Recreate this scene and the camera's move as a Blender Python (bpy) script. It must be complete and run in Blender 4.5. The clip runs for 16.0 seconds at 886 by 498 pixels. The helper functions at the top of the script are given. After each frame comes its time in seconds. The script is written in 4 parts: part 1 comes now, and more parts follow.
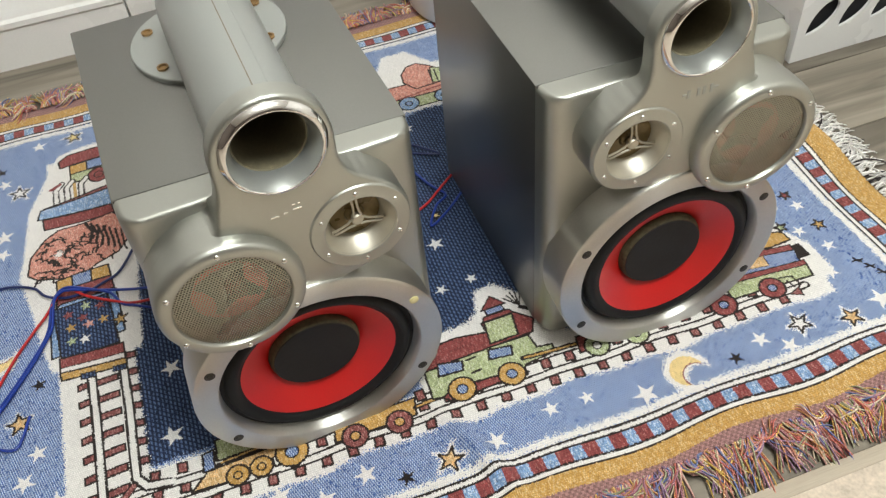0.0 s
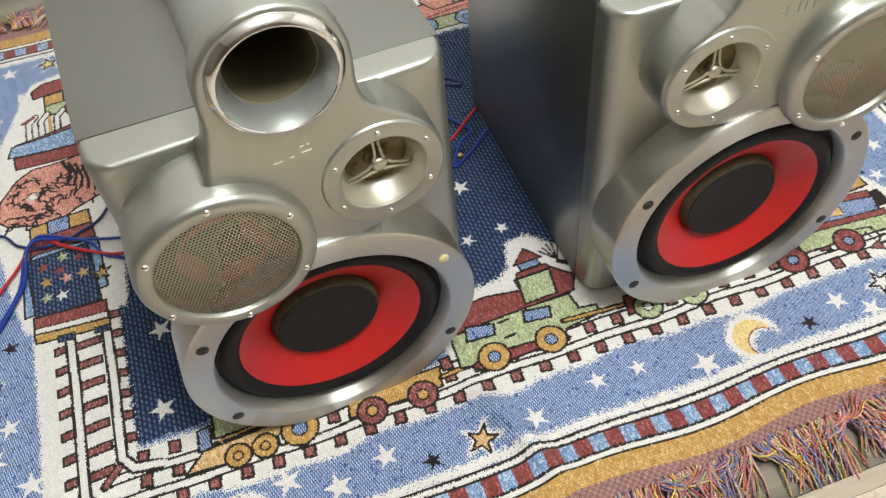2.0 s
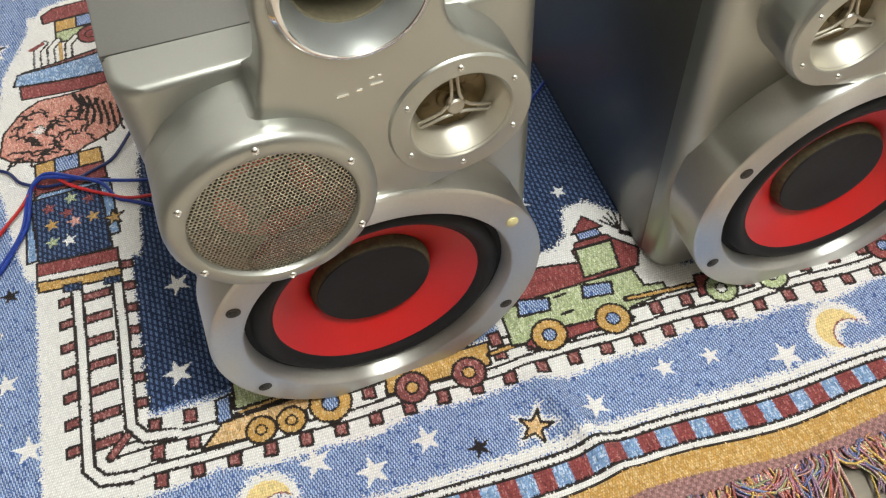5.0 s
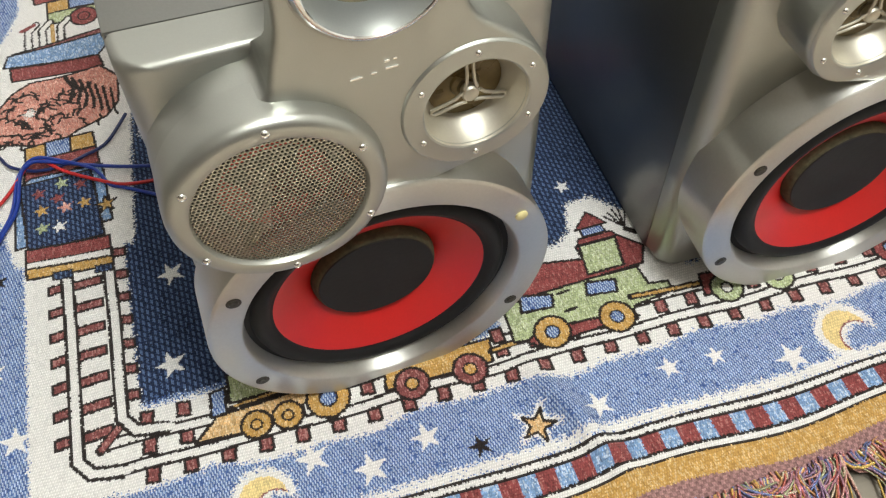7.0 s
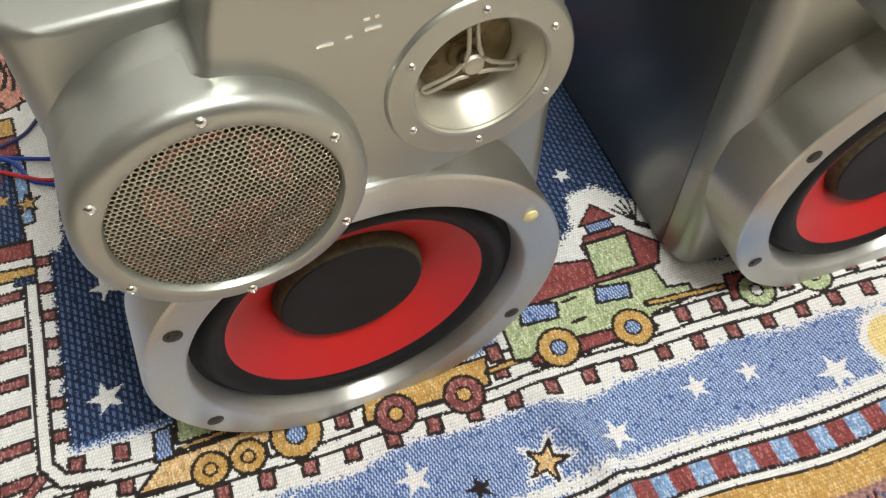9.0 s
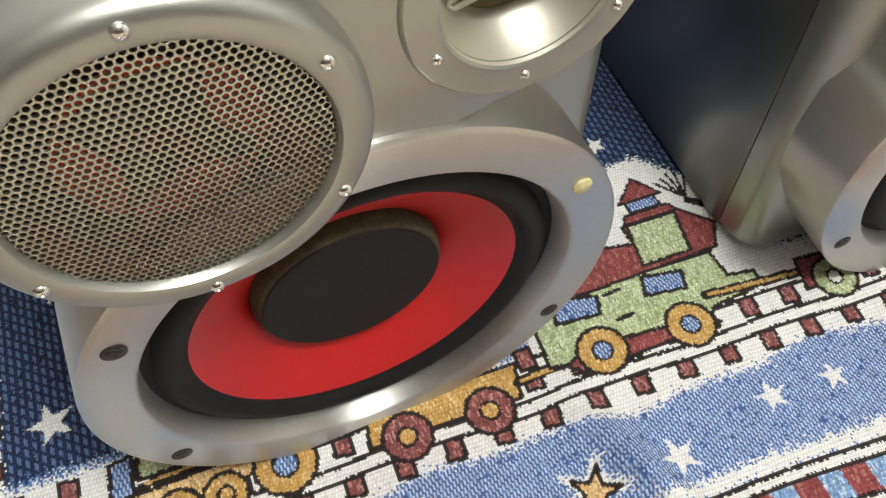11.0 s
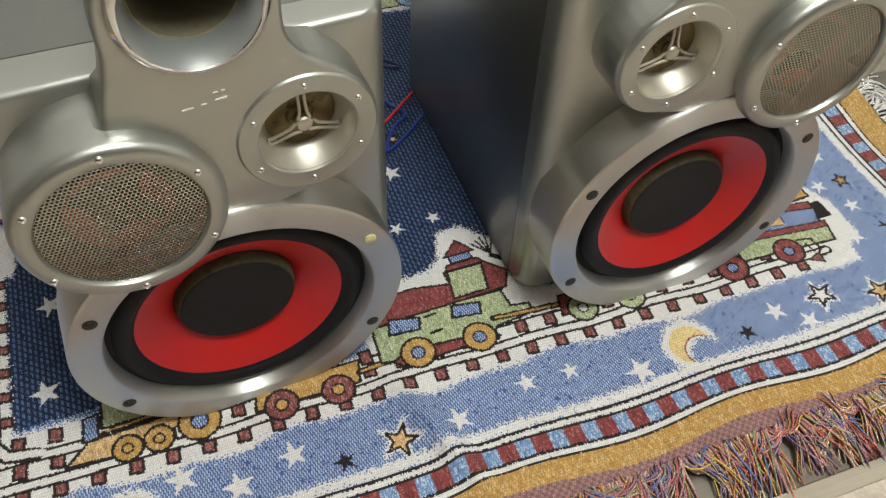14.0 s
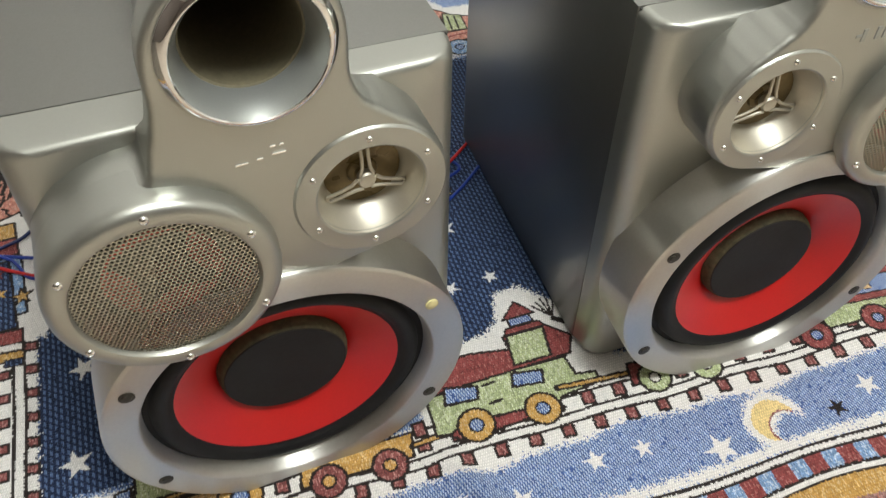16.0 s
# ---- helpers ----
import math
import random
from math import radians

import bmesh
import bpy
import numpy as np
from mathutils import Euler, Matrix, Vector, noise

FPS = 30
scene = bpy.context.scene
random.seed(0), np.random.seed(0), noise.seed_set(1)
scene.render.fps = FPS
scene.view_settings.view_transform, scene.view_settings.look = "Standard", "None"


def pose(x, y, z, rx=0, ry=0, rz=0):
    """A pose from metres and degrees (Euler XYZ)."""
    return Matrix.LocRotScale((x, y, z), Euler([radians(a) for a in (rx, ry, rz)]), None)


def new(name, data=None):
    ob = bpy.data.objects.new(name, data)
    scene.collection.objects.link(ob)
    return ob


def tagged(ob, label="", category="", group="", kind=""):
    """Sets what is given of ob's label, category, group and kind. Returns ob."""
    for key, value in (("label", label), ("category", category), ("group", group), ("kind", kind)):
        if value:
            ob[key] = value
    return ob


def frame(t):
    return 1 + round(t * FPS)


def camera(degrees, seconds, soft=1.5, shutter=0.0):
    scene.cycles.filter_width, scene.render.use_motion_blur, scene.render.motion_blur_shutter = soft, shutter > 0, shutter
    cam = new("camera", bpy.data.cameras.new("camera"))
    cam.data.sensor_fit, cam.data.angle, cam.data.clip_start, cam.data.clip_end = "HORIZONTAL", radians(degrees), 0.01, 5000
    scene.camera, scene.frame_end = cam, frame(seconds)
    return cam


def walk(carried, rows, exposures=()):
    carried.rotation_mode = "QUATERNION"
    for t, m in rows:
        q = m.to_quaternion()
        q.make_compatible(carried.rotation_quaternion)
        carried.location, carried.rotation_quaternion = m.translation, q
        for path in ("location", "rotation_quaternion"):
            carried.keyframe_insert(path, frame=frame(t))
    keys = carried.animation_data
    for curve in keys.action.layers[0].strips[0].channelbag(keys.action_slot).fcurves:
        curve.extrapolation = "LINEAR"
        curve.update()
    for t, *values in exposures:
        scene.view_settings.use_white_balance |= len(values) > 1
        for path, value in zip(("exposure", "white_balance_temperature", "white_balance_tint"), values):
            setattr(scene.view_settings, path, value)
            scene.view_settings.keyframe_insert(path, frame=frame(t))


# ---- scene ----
cam = camera(54.0, 16.0, soft=1.25, shutter=0.35)
METRES, EYE, TILT, LEAN, TURN = 0.825, 0.7348, -47.01, 4.16, -19.72
ROWS = [
    (0.0, 0.0, 0.0, 0.0, 0.0, 0.0, -0.0),
    (0.5, -0.0142, 0.0387, -0.0002, -0.15, -1.31, -0.55),
    (1.0, -0.0238, 0.067, 0.0034, -0.28, -2.53, -0.56),
    (1.5, -0.0278, 0.1027, 0.0064, -0.63, -3.32, -0.79),
    (2.0, -0.0312, 0.147, 0.0148, 0.02, -4.45, -0.18),
    (2.5, -0.0477, 0.1885, 0.0055, 0.49, -6.07, -1.03),
    (3.0, -0.0576, 0.2271, 0.0015, 0.14, -7.11, -1.55),
    (3.5, -0.0666, 0.2363, 0.0047, 0.49, -7.11, -1.65),
    (4.0, -0.0705, 0.234, 0.0049, 0.66, -6.97, -2.17),
    (4.5, -0.078, 0.2387, 0.0038, 0.47, -6.78, -2.75),
    (7.0, -0.1027, 0.2624, -0.0055, -0.79, -6.84, -4.48),
    (7.5, -0.0956, 0.2722, 0.0019, -0.79, -6.7, -2.94),
    (8.0, -0.0966, 0.2892, 0.0049, -0.66, -6.74, -2.5),
    (8.5, -0.0971, 0.3223, 0.0017, -1.59, -7.28, -2.49),
    (9.0, -0.1166, 0.3887, -0.0032, -3.15, -7.97, -3.74),
    (11.5, -0.1237, 0.5125, -0.028, -3.92, -8.4, -2.67),
    (12.0, -0.1192, 0.5044, -0.0255, -4.62, -8.28, -3.26),
    (12.5, -0.0824, 0.4246, -0.0057, -5.95, -7.39, -4.22),
    (13.0, -0.0488, 0.3122, 0.0002, -5.65, -5.29, -3.84),
    (13.5, -0.0413, 0.2475, -0.0073, -4.75, -4.03, -4.17),
    (14.0, -0.0313, 0.2107, -0.0156, -4.67, -3.47, -3.77),
    (14.5, -0.0538, 0.2049, -0.0201, -5.08, -2.32, -6.09),
    (15.0, -0.0706, 0.2127, -0.0235, -5.19, -1.8, -7.21),
    (15.5, -0.0694, 0.2442, -0.0179, -3.7, -1.81, -6.05),
    (16.0, -0.0552, 0.2739, -0.0068, -2.64, -0.5, -4.25),
]
EXPOSURES = [(0.0, -0.07), (2.0, -0.01), (9.0, 0.0), (11.5, 0.0), (12.4, -0.04), (13.0, -0.55), (14.0, -0.39), (14.5, -0.33), (15.5, -0.26), (16.0, -0.14)]
walk(cam, [(t, pose(0, 0, EYE, TILT, LEAN, TURN) @ pose(METRES * x, METRES * y, METRES * z, 90 + pitch, roll, yaw)) for t, x, y, z, yaw, pitch, roll in ROWS], EXPOSURES)

# ---- light ----
world = bpy.data.worlds.new("room_world")
world.use_nodes = True
scene.world = world
world.node_tree.nodes["Background"].inputs[0].default_value = (0.8, 0.85, 1.0, 1)
world.node_tree.nodes["Background"].inputs[1].default_value = 0.02
scene.view_settings.exposure = 0.0


LAMP = (0.40, -0.25, 2.12)
bulb = bpy.data.lights.new("ceiling_lamp_light", "POINT")
bulb.shadow_soft_size, bulb.energy, bulb.color = 0.22, 121, (0.93, 0.965, 0.945)
new("ceiling_lamp_light", bulb).location = LAMP


# ---- materials ----
def material(name, colour, rough=0.5, metal=0.0, vary=0.08, grain=0.0, grain_size=400.0, stain=6.0, coat=0.0, spec=0.5,
             aniso=0.0, stretch=(1, 1, 1), rough_vary=0.06, seed=0.0):
    m = bpy.data.materials.new(name)
    m.use_nodes = True
    n, l = m.node_tree.nodes, m.node_tree.links
    b = n["Principled BSDF"]
    b.inputs["Metallic"].default_value = metal
    b.inputs["Coat Weight"].default_value = coat
    b.inputs["Specular IOR Level"].default_value = spec
    b.inputs["Anisotropic"].default_value = aniso
    tc = n.new("ShaderNodeTexCoord")
    mp = n.new("ShaderNodeMapping")
    mp.inputs["Scale"].default_value = stretch
    mp.inputs["Location"].default_value = (seed, seed * 0.7, seed * 1.3)
    l.new(tc.outputs["Object"], mp.inputs["Vector"])
    big = n.new("ShaderNodeTexNoise")
    big.inputs["Scale"].default_value = stain
    big.inputs["Detail"].default_value = 4
    fine = n.new("ShaderNodeTexNoise")
    fine.inputs["Scale"].default_value = grain_size
    fine.inputs["Detail"].default_value = 2
    l.new(mp.outputs[0], big.inputs["Vector"])
    l.new(mp.outputs[0], fine.inputs["Vector"])
    ad = n.new("ShaderNodeMath")
    ad.operation = "ADD"
    l.new(big.outputs["Fac"], ad.inputs[0])
    l.new(fine.outputs["Fac"], ad.inputs[1])
    mr = n.new("ShaderNodeMapRange")
    mr.inputs["From Min"].default_value, mr.inputs["From Max"].default_value = 0.6, 1.4
    mr.inputs["To Min"].default_value, mr.inputs["To Max"].default_value = 1 - vary, 1 + vary
    l.new(ad.outputs[0], mr.inputs["Value"])
    mx = n.new("ShaderNodeMix")
    mx.data_type, mx.blend_type = "RGBA", "MULTIPLY"
    mx.inputs[0].default_value = 1
    mx.inputs[6].default_value = (*colour, 1)
    l.new(mr.outputs[0], mx.inputs[7])
    l.new(mx.outputs[2], b.inputs["Base Color"])
    rr = n.new("ShaderNodeMapRange")
    rr.inputs["From Min"].default_value, rr.inputs["From Max"].default_value = 0.3, 0.7
    rr.inputs["To Min"].default_value, rr.inputs["To Max"].default_value = max(rough - rough_vary, 0.02), rough + rough_vary
    l.new(big.outputs["Fac"], rr.inputs["Value"])
    l.new(rr.outputs[0], b.inputs["Roughness"])
    if grain:
        bp = n.new("ShaderNodeBump")
        bp.inputs["Strength"].default_value = grain
        bp.inputs["Distance"].default_value = 0.0006
        l.new(fine.outputs["Fac"], bp.inputs["Height"])
        l.new(bp.outputs[0], b.inputs["Normal"])
    return m


SILVER = material("silver_paint", (0.425, 0.43, 0.392), 0.36, 0.88, 0.04, 0.04, 1500, 9)
PLASTIC = material("silver_plastic", (0.365, 0.38, 0.36), 0.38, 0.55, 0.04, 0.03, 1200, 8)
FLANGE = material("brushed_aluminium", (0.60, 0.59, 0.55), 0.39, 0.95, 0.05, 0.05, 500, 6, aniso=0.9)
FLANGE.node_tree.nodes["Principled BSDF"].inputs["Anisotropic Rotation"].default_value = 0.25
turned = FLANGE.node_tree.nodes.new("ShaderNodeTangent")
turned.direction_type, turned.axis = "RADIAL", "Y"
FLANGE.node_tree.links.new(turned.outputs[0], FLANGE.node_tree.nodes["Principled BSDF"].inputs["Tangent"])
VINYL = material("grey_vinyl", (0.262, 0.26, 0.245), 0.39, 0.95, 0.05, 0.08, 900, 5)
CHROME = material("chrome", (0.85, 0.84, 0.83), 0.05, 1.0, 0.02, rough_vary=0.02)
BRIGHT = material("polished_silver", (0.55, 0.52, 0.44), 0.48, 0.90, 0.04, 0.02, 700, 20)
MESHMETAL = material("grille_metal", (0.50, 0.48, 0.40), 0.30, 0.90, 0.06)
RED = material("red_cone", (0.52, 0.010, 0.009), 0.38, 0.0, 0.06, 0.05, 600, 10)
RUBBER = material("black_rubber", (0.008, 0.008, 0.008), 0.55, 0.0, 0.2, 0.06, 500, 20, spec=0.25)
CAPBLACK = material("black_cap", (0.011, 0.010, 0.009), 0.6, 0.0, 0.3, 0.12, 350, 25, spec=0.3)
CAPSIDE = material("dusty_lit_cap_side", (0.075, 0.066, 0.036), 0.8, 0.0, 0.5, 0.4, 300, 60, spec=0.2)
DARK = material("dark_inside", (0.030, 0.027, 0.020), 0.8, 0.0, 0.2)
OLIVE = material("olive_inside", (0.16, 0.14, 0.085), 0.7, 0.0, 0.2)
SEAM = material("dark_seam", (0.05, 0.048, 0.045), 0.7)
SEAMBROWN = material("brown_seam", (0.20, 0.165, 0.115), 0.6)
AMBER = material("amber_diaphragm", (0.16, 0.115, 0.045), 0.30, 0.35, 0.3, 0.05, 200, 40)
PALE_RED = material("faded_red_cone", (0.74, 0.085, 0.065), 0.5, 0.0, 0.2)
SCREW = material("screw_steel", (0.85, 0.84, 0.80), 0.16, 1.0, 0.05)
RUSTY = material("rusty_screw", (0.28, 0.17, 0.07), 0.55, 0.6, 0.3, 0.2, 800, 200)
HOLEDARK = material("screw_hole_shade", (0.045, 0.040, 0.032), 0.35, 0.6, 0.3, 0.2, 600, 150)
YELLOWED = material("yellowed_plastic", (0.62, 0.55, 0.28), 0.45, 0.0, 0.1)
WALLPAINT = material("white_wall_paint", (0.80, 0.78, 0.74), 0.55, 0.0, 0.03, 0.1, 300, 3)
DIMWALL = material("bounce_cut_brown", (0.16, 0.13, 0.11), 0.6, 0.0, 0.05, 0.1, 300, 3)
BEIGEWALL = material("white_back_wall_paint", (0.80, 0.79, 0.775), 0.55, 0.0, 0.03, 0.1, 300, 3)
TRIMPAINT = material("white_trim_paint", (0.88, 0.87, 0.84), 0.30, 0.0, 0.03)
WHITEPLASTIC = material("white_plastic", (0.78, 0.78, 0.77), 0.28, 0.0, 0.02)
BLACKHOLE = material("basket_dark_fill", (0.02, 0.02, 0.022), 0.9, 0.0, 0.4, 0.4, 60, 12)
REDWIRE = material("red_wire", (0.50, 0.02, 0.02), 0.35)
BLUEWIRE = material("blue_wire", (0.012, 0.04, 0.27), 0.35)
NAVYWIRE = material("dark_blue_wire", (0.01, 0.02, 0.10), 0.35)
DIFFUSER = material("lamp_diffuser", (0.9, 0.9, 0.88), 0.4)


def wood_material():
    m = material("grey_wood_plank", (0.40, 0.355, 0.29), 0.38, 0.0, 0.05, 0.1, 300, 4)
    n, l = m.node_tree.nodes, m.node_tree.links
    b = n["Principled BSDF"]
    tc = n.new("ShaderNodeTexCoord")
    info = n.new("ShaderNodeObjectInfo")
    mp = n.new("ShaderNodeMapping")
    mp.inputs["Scale"].default_value = (2.2, 26, 10)
    l.new(tc.outputs["Object"], mp.inputs["Vector"])
    sh = n.new("ShaderNodeVectorMath")
    sh.operation = "ADD"
    cm = n.new("ShaderNodeCombineXYZ")
    mul = n.new("ShaderNodeMath")
    mul.operation = "MULTIPLY"
    mul.inputs[1].default_value = 40
    l.new(info.outputs["Random"], mul.inputs[0])
    l.new(mul.outputs[0], cm.inputs[0])
    l.new(mul.outputs[0], cm.inputs[1])
    l.new(mp.outputs[0], sh.inputs[0])
    l.new(cm.outputs[0], sh.inputs[1])
    no = n.new("ShaderNodeTexNoise")
    no.inputs["Scale"].default_value = 1.3
    no.inputs["Detail"].default_value = 7
    no.inputs["Distortion"].default_value = 0.9
    l.new(sh.outputs[0], no.inputs["Vector"])
    cr = n.new("ShaderNodeValToRGB")
    cr.color_ramp.elements[0].position, cr.color_ramp.elements[0].color = 0.30, (0.095, 0.080, 0.060, 1)
    cr.color_ramp.elements[1].position, cr.color_ramp.elements[1].color = 0.68, (0.285, 0.25, 0.20, 1)
    e = cr.color_ramp.elements.new(0.5)
    e.color = (0.20, 0.175, 0.138, 1)
    l.new(no.outputs["Fac"], cr.inputs[0])
    hs = n.new("ShaderNodeHueSaturation")
    mr = n.new("ShaderNodeMapRange")
    mr.inputs["To Min"].default_value, mr.inputs["To Max"].default_value = 0.88, 1.12
    l.new(info.outputs["Random"], mr.inputs["Value"])
    l.new(mr.outputs[0], hs.inputs["Value"])
    l.new(cr.outputs[0], hs.inputs["Color"])
    l.new(hs.outputs[0], b.inputs["Base Color"])
    bp = n.new("ShaderNodeBump")
    bp.inputs["Strength"].default_value, bp.inputs["Distance"].default_value = 0.25, 0.0008
    l.new(no.outputs["Fac"], bp.inputs["Height"])
    l.new(bp.outputs[0], b.inputs["Normal"])
    return m


def woven_material(name, attribute):
    """Cotton weave: the thread colours come from the rug's own faces, the relief from two crossed sets of threads,
    whose hollows are also shaded in the colour.
    """
    m = bpy.data.materials.new(name)
    m.use_nodes = True
    n, l = m.node_tree.nodes, m.node_tree.links
    b = n["Principled BSDF"]
    b.inputs["Roughness"].default_value = 0.9
    b.inputs["Specular IOR Level"].default_value = 0.15
    b.inputs["Sheen Weight"].default_value = 0.15
    at = n.new("ShaderNodeAttribute")
    at.attribute_name = attribute
    tc = n.new("ShaderNodeTexCoord")
    waves = []
    for axis, scale, turn in (("Y", 135, 0.0), ("X", 190, 0.42)):
        mp = n.new("ShaderNodeMapping")
        mp.inputs["Rotation"].default_value = (0, 0, turn)
        l.new(tc.outputs["Object"], mp.inputs["Vector"])
        w = n.new("ShaderNodeTexWave")
        w.bands_direction = axis
        w.inputs["Scale"].default_value = scale
        w.inputs["Distortion"].default_value = 1.6
        w.inputs["Detail"].default_value = 1
        w.inputs["Detail Scale"].default_value = 2
        l.new(mp.outputs[0], w.inputs["Vector"])
        waves.append(w)
    ad = n.new("ShaderNodeMath")
    ad.operation = "MULTIPLY"
    l.new(waves[0].outputs["Fac"], ad.inputs[0])
    l.new(waves[1].outputs["Fac"], ad.inputs[1])
    fz = n.new("ShaderNodeTexNoise")
    fz.inputs["Scale"].default_value = 900
    l.new(tc.outputs["Object"], fz.inputs["Vector"])
    hh = n.new("ShaderNodeMath")
    hh.operation = "ADD"
    l.new(ad.outputs[0], hh.inputs[0])
    l.new(fz.outputs["Fac"], hh.inputs[1])
    # shade between the threads goes into the colour: low relief darker, high lighter
    mr = n.new("ShaderNodeMapRange")
    mr.inputs["From Min"].default_value, mr.inputs["From Max"].default_value = 0.3, 1.3
    mr.inputs["To Min"].default_value, mr.inputs["To Max"].default_value = 0.76, 1.10
    l.new(hh.outputs[0], mr.inputs["Value"])
    mx = n.new("ShaderNodeMix")
    mx.data_type, mx.blend_type = "RGBA", "MULTIPLY"
    mx.inputs[0].default_value = 1
    l.new(at.outputs["Color"], mx.inputs[6])
    l.new(mr.outputs[0], mx.inputs[7])
    l.new(mx.outputs[2], b.inputs["Base Color"])
    bp = n.new("ShaderNodeBump")
    bp.inputs["Strength"].default_value, bp.inputs["Distance"].default_value = 0.45, 0.0012
    l.new(hh.outputs[0], bp.inputs["Height"])
    l.new(bp.outputs[0], b.inputs["Normal"])
    return m


WOOD = wood_material()
WOVEN = woven_material("woven_cotton", "thread")
CARPET = material("beige_carpet_pile", (0.56, 0.48, 0.39), 0.95, 0.0, 0.30, 1.0, 230, 40, spec=0.1)
STRIP = material("wooden_transition_strip", (0.42, 0.36, 0.28), 0.4, 0.0, 0.12, 0.2, 60, 8, stretch=(1, 20, 20))


# ---- mesh helpers ----
def link(name, bm, mat, parent=None, label="", sharp=35):
    bmesh.ops.recalc_face_normals(bm, faces=bm.faces)
    for f in bm.faces:
        f.smooth = True
    for e in bm.edges:
        if len(e.link_faces) == 2 and e.calc_face_angle(0) > radians(sharp):
            e.smooth = False
    me = bpy.data.meshes.new(name)
    bm.to_mesh(me)
    bm.free()
    me.materials.append(mat)
    ob = new(name, me)
    if parent:
        ob.parent = parent
    if label:
        tagged(ob, label)
    return ob


def part(name, bm, mat, parent, label=""):
    return link(name, bm, mat, parent, label)


def lathe(profile, cx=0.0, cz=0.0, segs=72, bm=None, cap=False):
    """A surface turned about the y axis through (cx, cz): rows of radius and y."""
    bm = bm or bmesh.new()
    rings = []
    for r, y in profile:
        if r < 1e-6:
            rings.append([bm.verts.new((cx, y, cz))])
        else:
            rings.append([bm.verts.new((cx + r * math.cos(2 * math.pi * k / segs), y, cz + r * math.sin(2 * math.pi * k / segs))) for k in range(segs)])
    for a, b in zip(rings, rings[1:]):
        for k in range(segs):
            j = (k + 1) % segs
            if len(a) == 1:
                bm.faces.new((a[0], b[j], b[k]))
            elif len(b) == 1:
                bm.faces.new((a[k], a[j], b[0]))
            else:
                bm.faces.new((a[k], a[j], b[j], b[k]))
    return bm


def box(x0, x1, y0, y1, z0, z1, bevel=0.0, segs=2, bm=None):
    bm = bm or bmesh.new()
    made = bmesh.ops.create_cube(bm, size=1)["verts"]
    for v in made:
        v.co = Vector(((x0 + x1) / 2 + v.co.x * (x1 - x0), (y0 + y1) / 2 + v.co.y * (y1 - y0), (z0 + z1) / 2 + v.co.z * (z1 - z0)))
    if bevel:
        edges = list({e for v in made for e in v.link_edges})
        bmesh.ops.bevel(bm, geom=edges, offset=bevel, segments=segs, profile=0.5, affect="EDGES")
    return bm


def sweep(path, radius, segs=32, bm=None, closed_ends=True):
    """A round bar along a path of points."""
    bm = bm or bmesh.new()
    path = [Vector(p) for p in path]
    rings, side = [], None
    for i, p in enumerate(path):
        d = (path[min(i + 1, len(path) - 1)] - path[max(i - 1, 0)]).normalized()
        side = (side - d * side.dot(d)).normalized() if side else d.orthogonal().normalized()
        up = d.cross(side)
        rings.append([bm.verts.new(p + radius * (math.cos(2 * math.pi * k / segs) * side + math.sin(2 * math.pi * k / segs) * up)) for k in range(segs)])
    for a, b in zip(rings, rings[1:]):
        for k in range(segs):
            bm.faces.new((a[k], a[(k + 1) % segs], b[(k + 1) % segs], b[k]))
    if closed_ends:
        bm.faces.new(rings[0])
        bm.faces.new(rings[-1])
    return bm


def loop(bm, points):
    vs = [bm.verts.new(p) for p in points]
    return vs, [bm.edges.new((vs[i], vs[(i + 1) % len(vs)])) for i in range(len(vs))]


def bridge(bm, a, b):
    for k in range(len(a)):
        bm.faces.new((a[k], a[(k + 1) % len(a)], b[(k + 1) % len(a)], b[k]))


def circle_points(cx, cz, r, y, n=64):
    return [(cx + r * math.cos(2 * math.pi * k / n), y, cz + r * math.sin(2 * math.pi * k / n)) for k in range(n)]


# ---- room ----
FLOOR_Z = -0.004
X0, X1, Y0, Y1, CEIL = -2.6, 2.3, -3.2, 1.305, 2.4


def structure(name, bm, mat, label):
    return tagged(link(name, bm, mat), label, kind="structure")


structure("floor", box(X0, X1, Y0, Y1, -0.12, FLOOR_Z - 0.006), SEAM, "dark underlay beneath grey wood-look floor planks")
structure("ceiling", box(X0 - 0.1, X1 + 0.1, Y0 - 0.1, Y1 + 0.1, CEIL, CEIL + 0.1), WALLPAINT, "plain white painted ceiling")
structure("wall_north", box(X0 - 0.1, X1 + 0.1, Y1, Y1 + 0.1, -0.12, CEIL), BEIGEWALL, "plain white painted wall behind the rug")
# south and west walls stay out of view; dark brown keeps their bounce low
structure("wall_south", box(X0 - 0.1, X1 + 0.1, Y0 - 0.1, Y0, -0.12, CEIL), DIMWALL, "plain wall out of view, dark brown to cut bounce light")
structure("wall_west", box(X0 - 0.1, X0, Y0, Y1, -0.12, CEIL), DIMWALL, "plain wall out of view, dark brown to cut bounce light")
structure("wall_east", box(X1, X1 + 0.1, Y0, Y1, -0.12, CEIL), WALLPAINT, "plain white painted wall")

# moulded skirting along the back wall
bm = bmesh.new()
profile = [(0, 0), (0.016, 0), (0.016, 0.064), (0.020, 0.068), (0.020, 0.076), (0.014, 0.080), (0.012, 0.092), (0.006, 0.100), (0.005, 0.13), (0, 0.13)]
rows = [[bm.verts.new((x, Y1 - d - 0.001, FLOOR_Z + z)) for d, z in profile] for x in (X0, -0.108)]
for i in range(len(profile)):
    j = (i + 1) % len(profile)
    bm.faces.new((rows[0][i], rows[0][j], rows[1][j], rows[1][i]))
bm.faces.new(rows[0])
bm.faces.new(rows[1])
structure("baseboard", bm, TRIMPAINT, "white moulded skirting board along the wall")
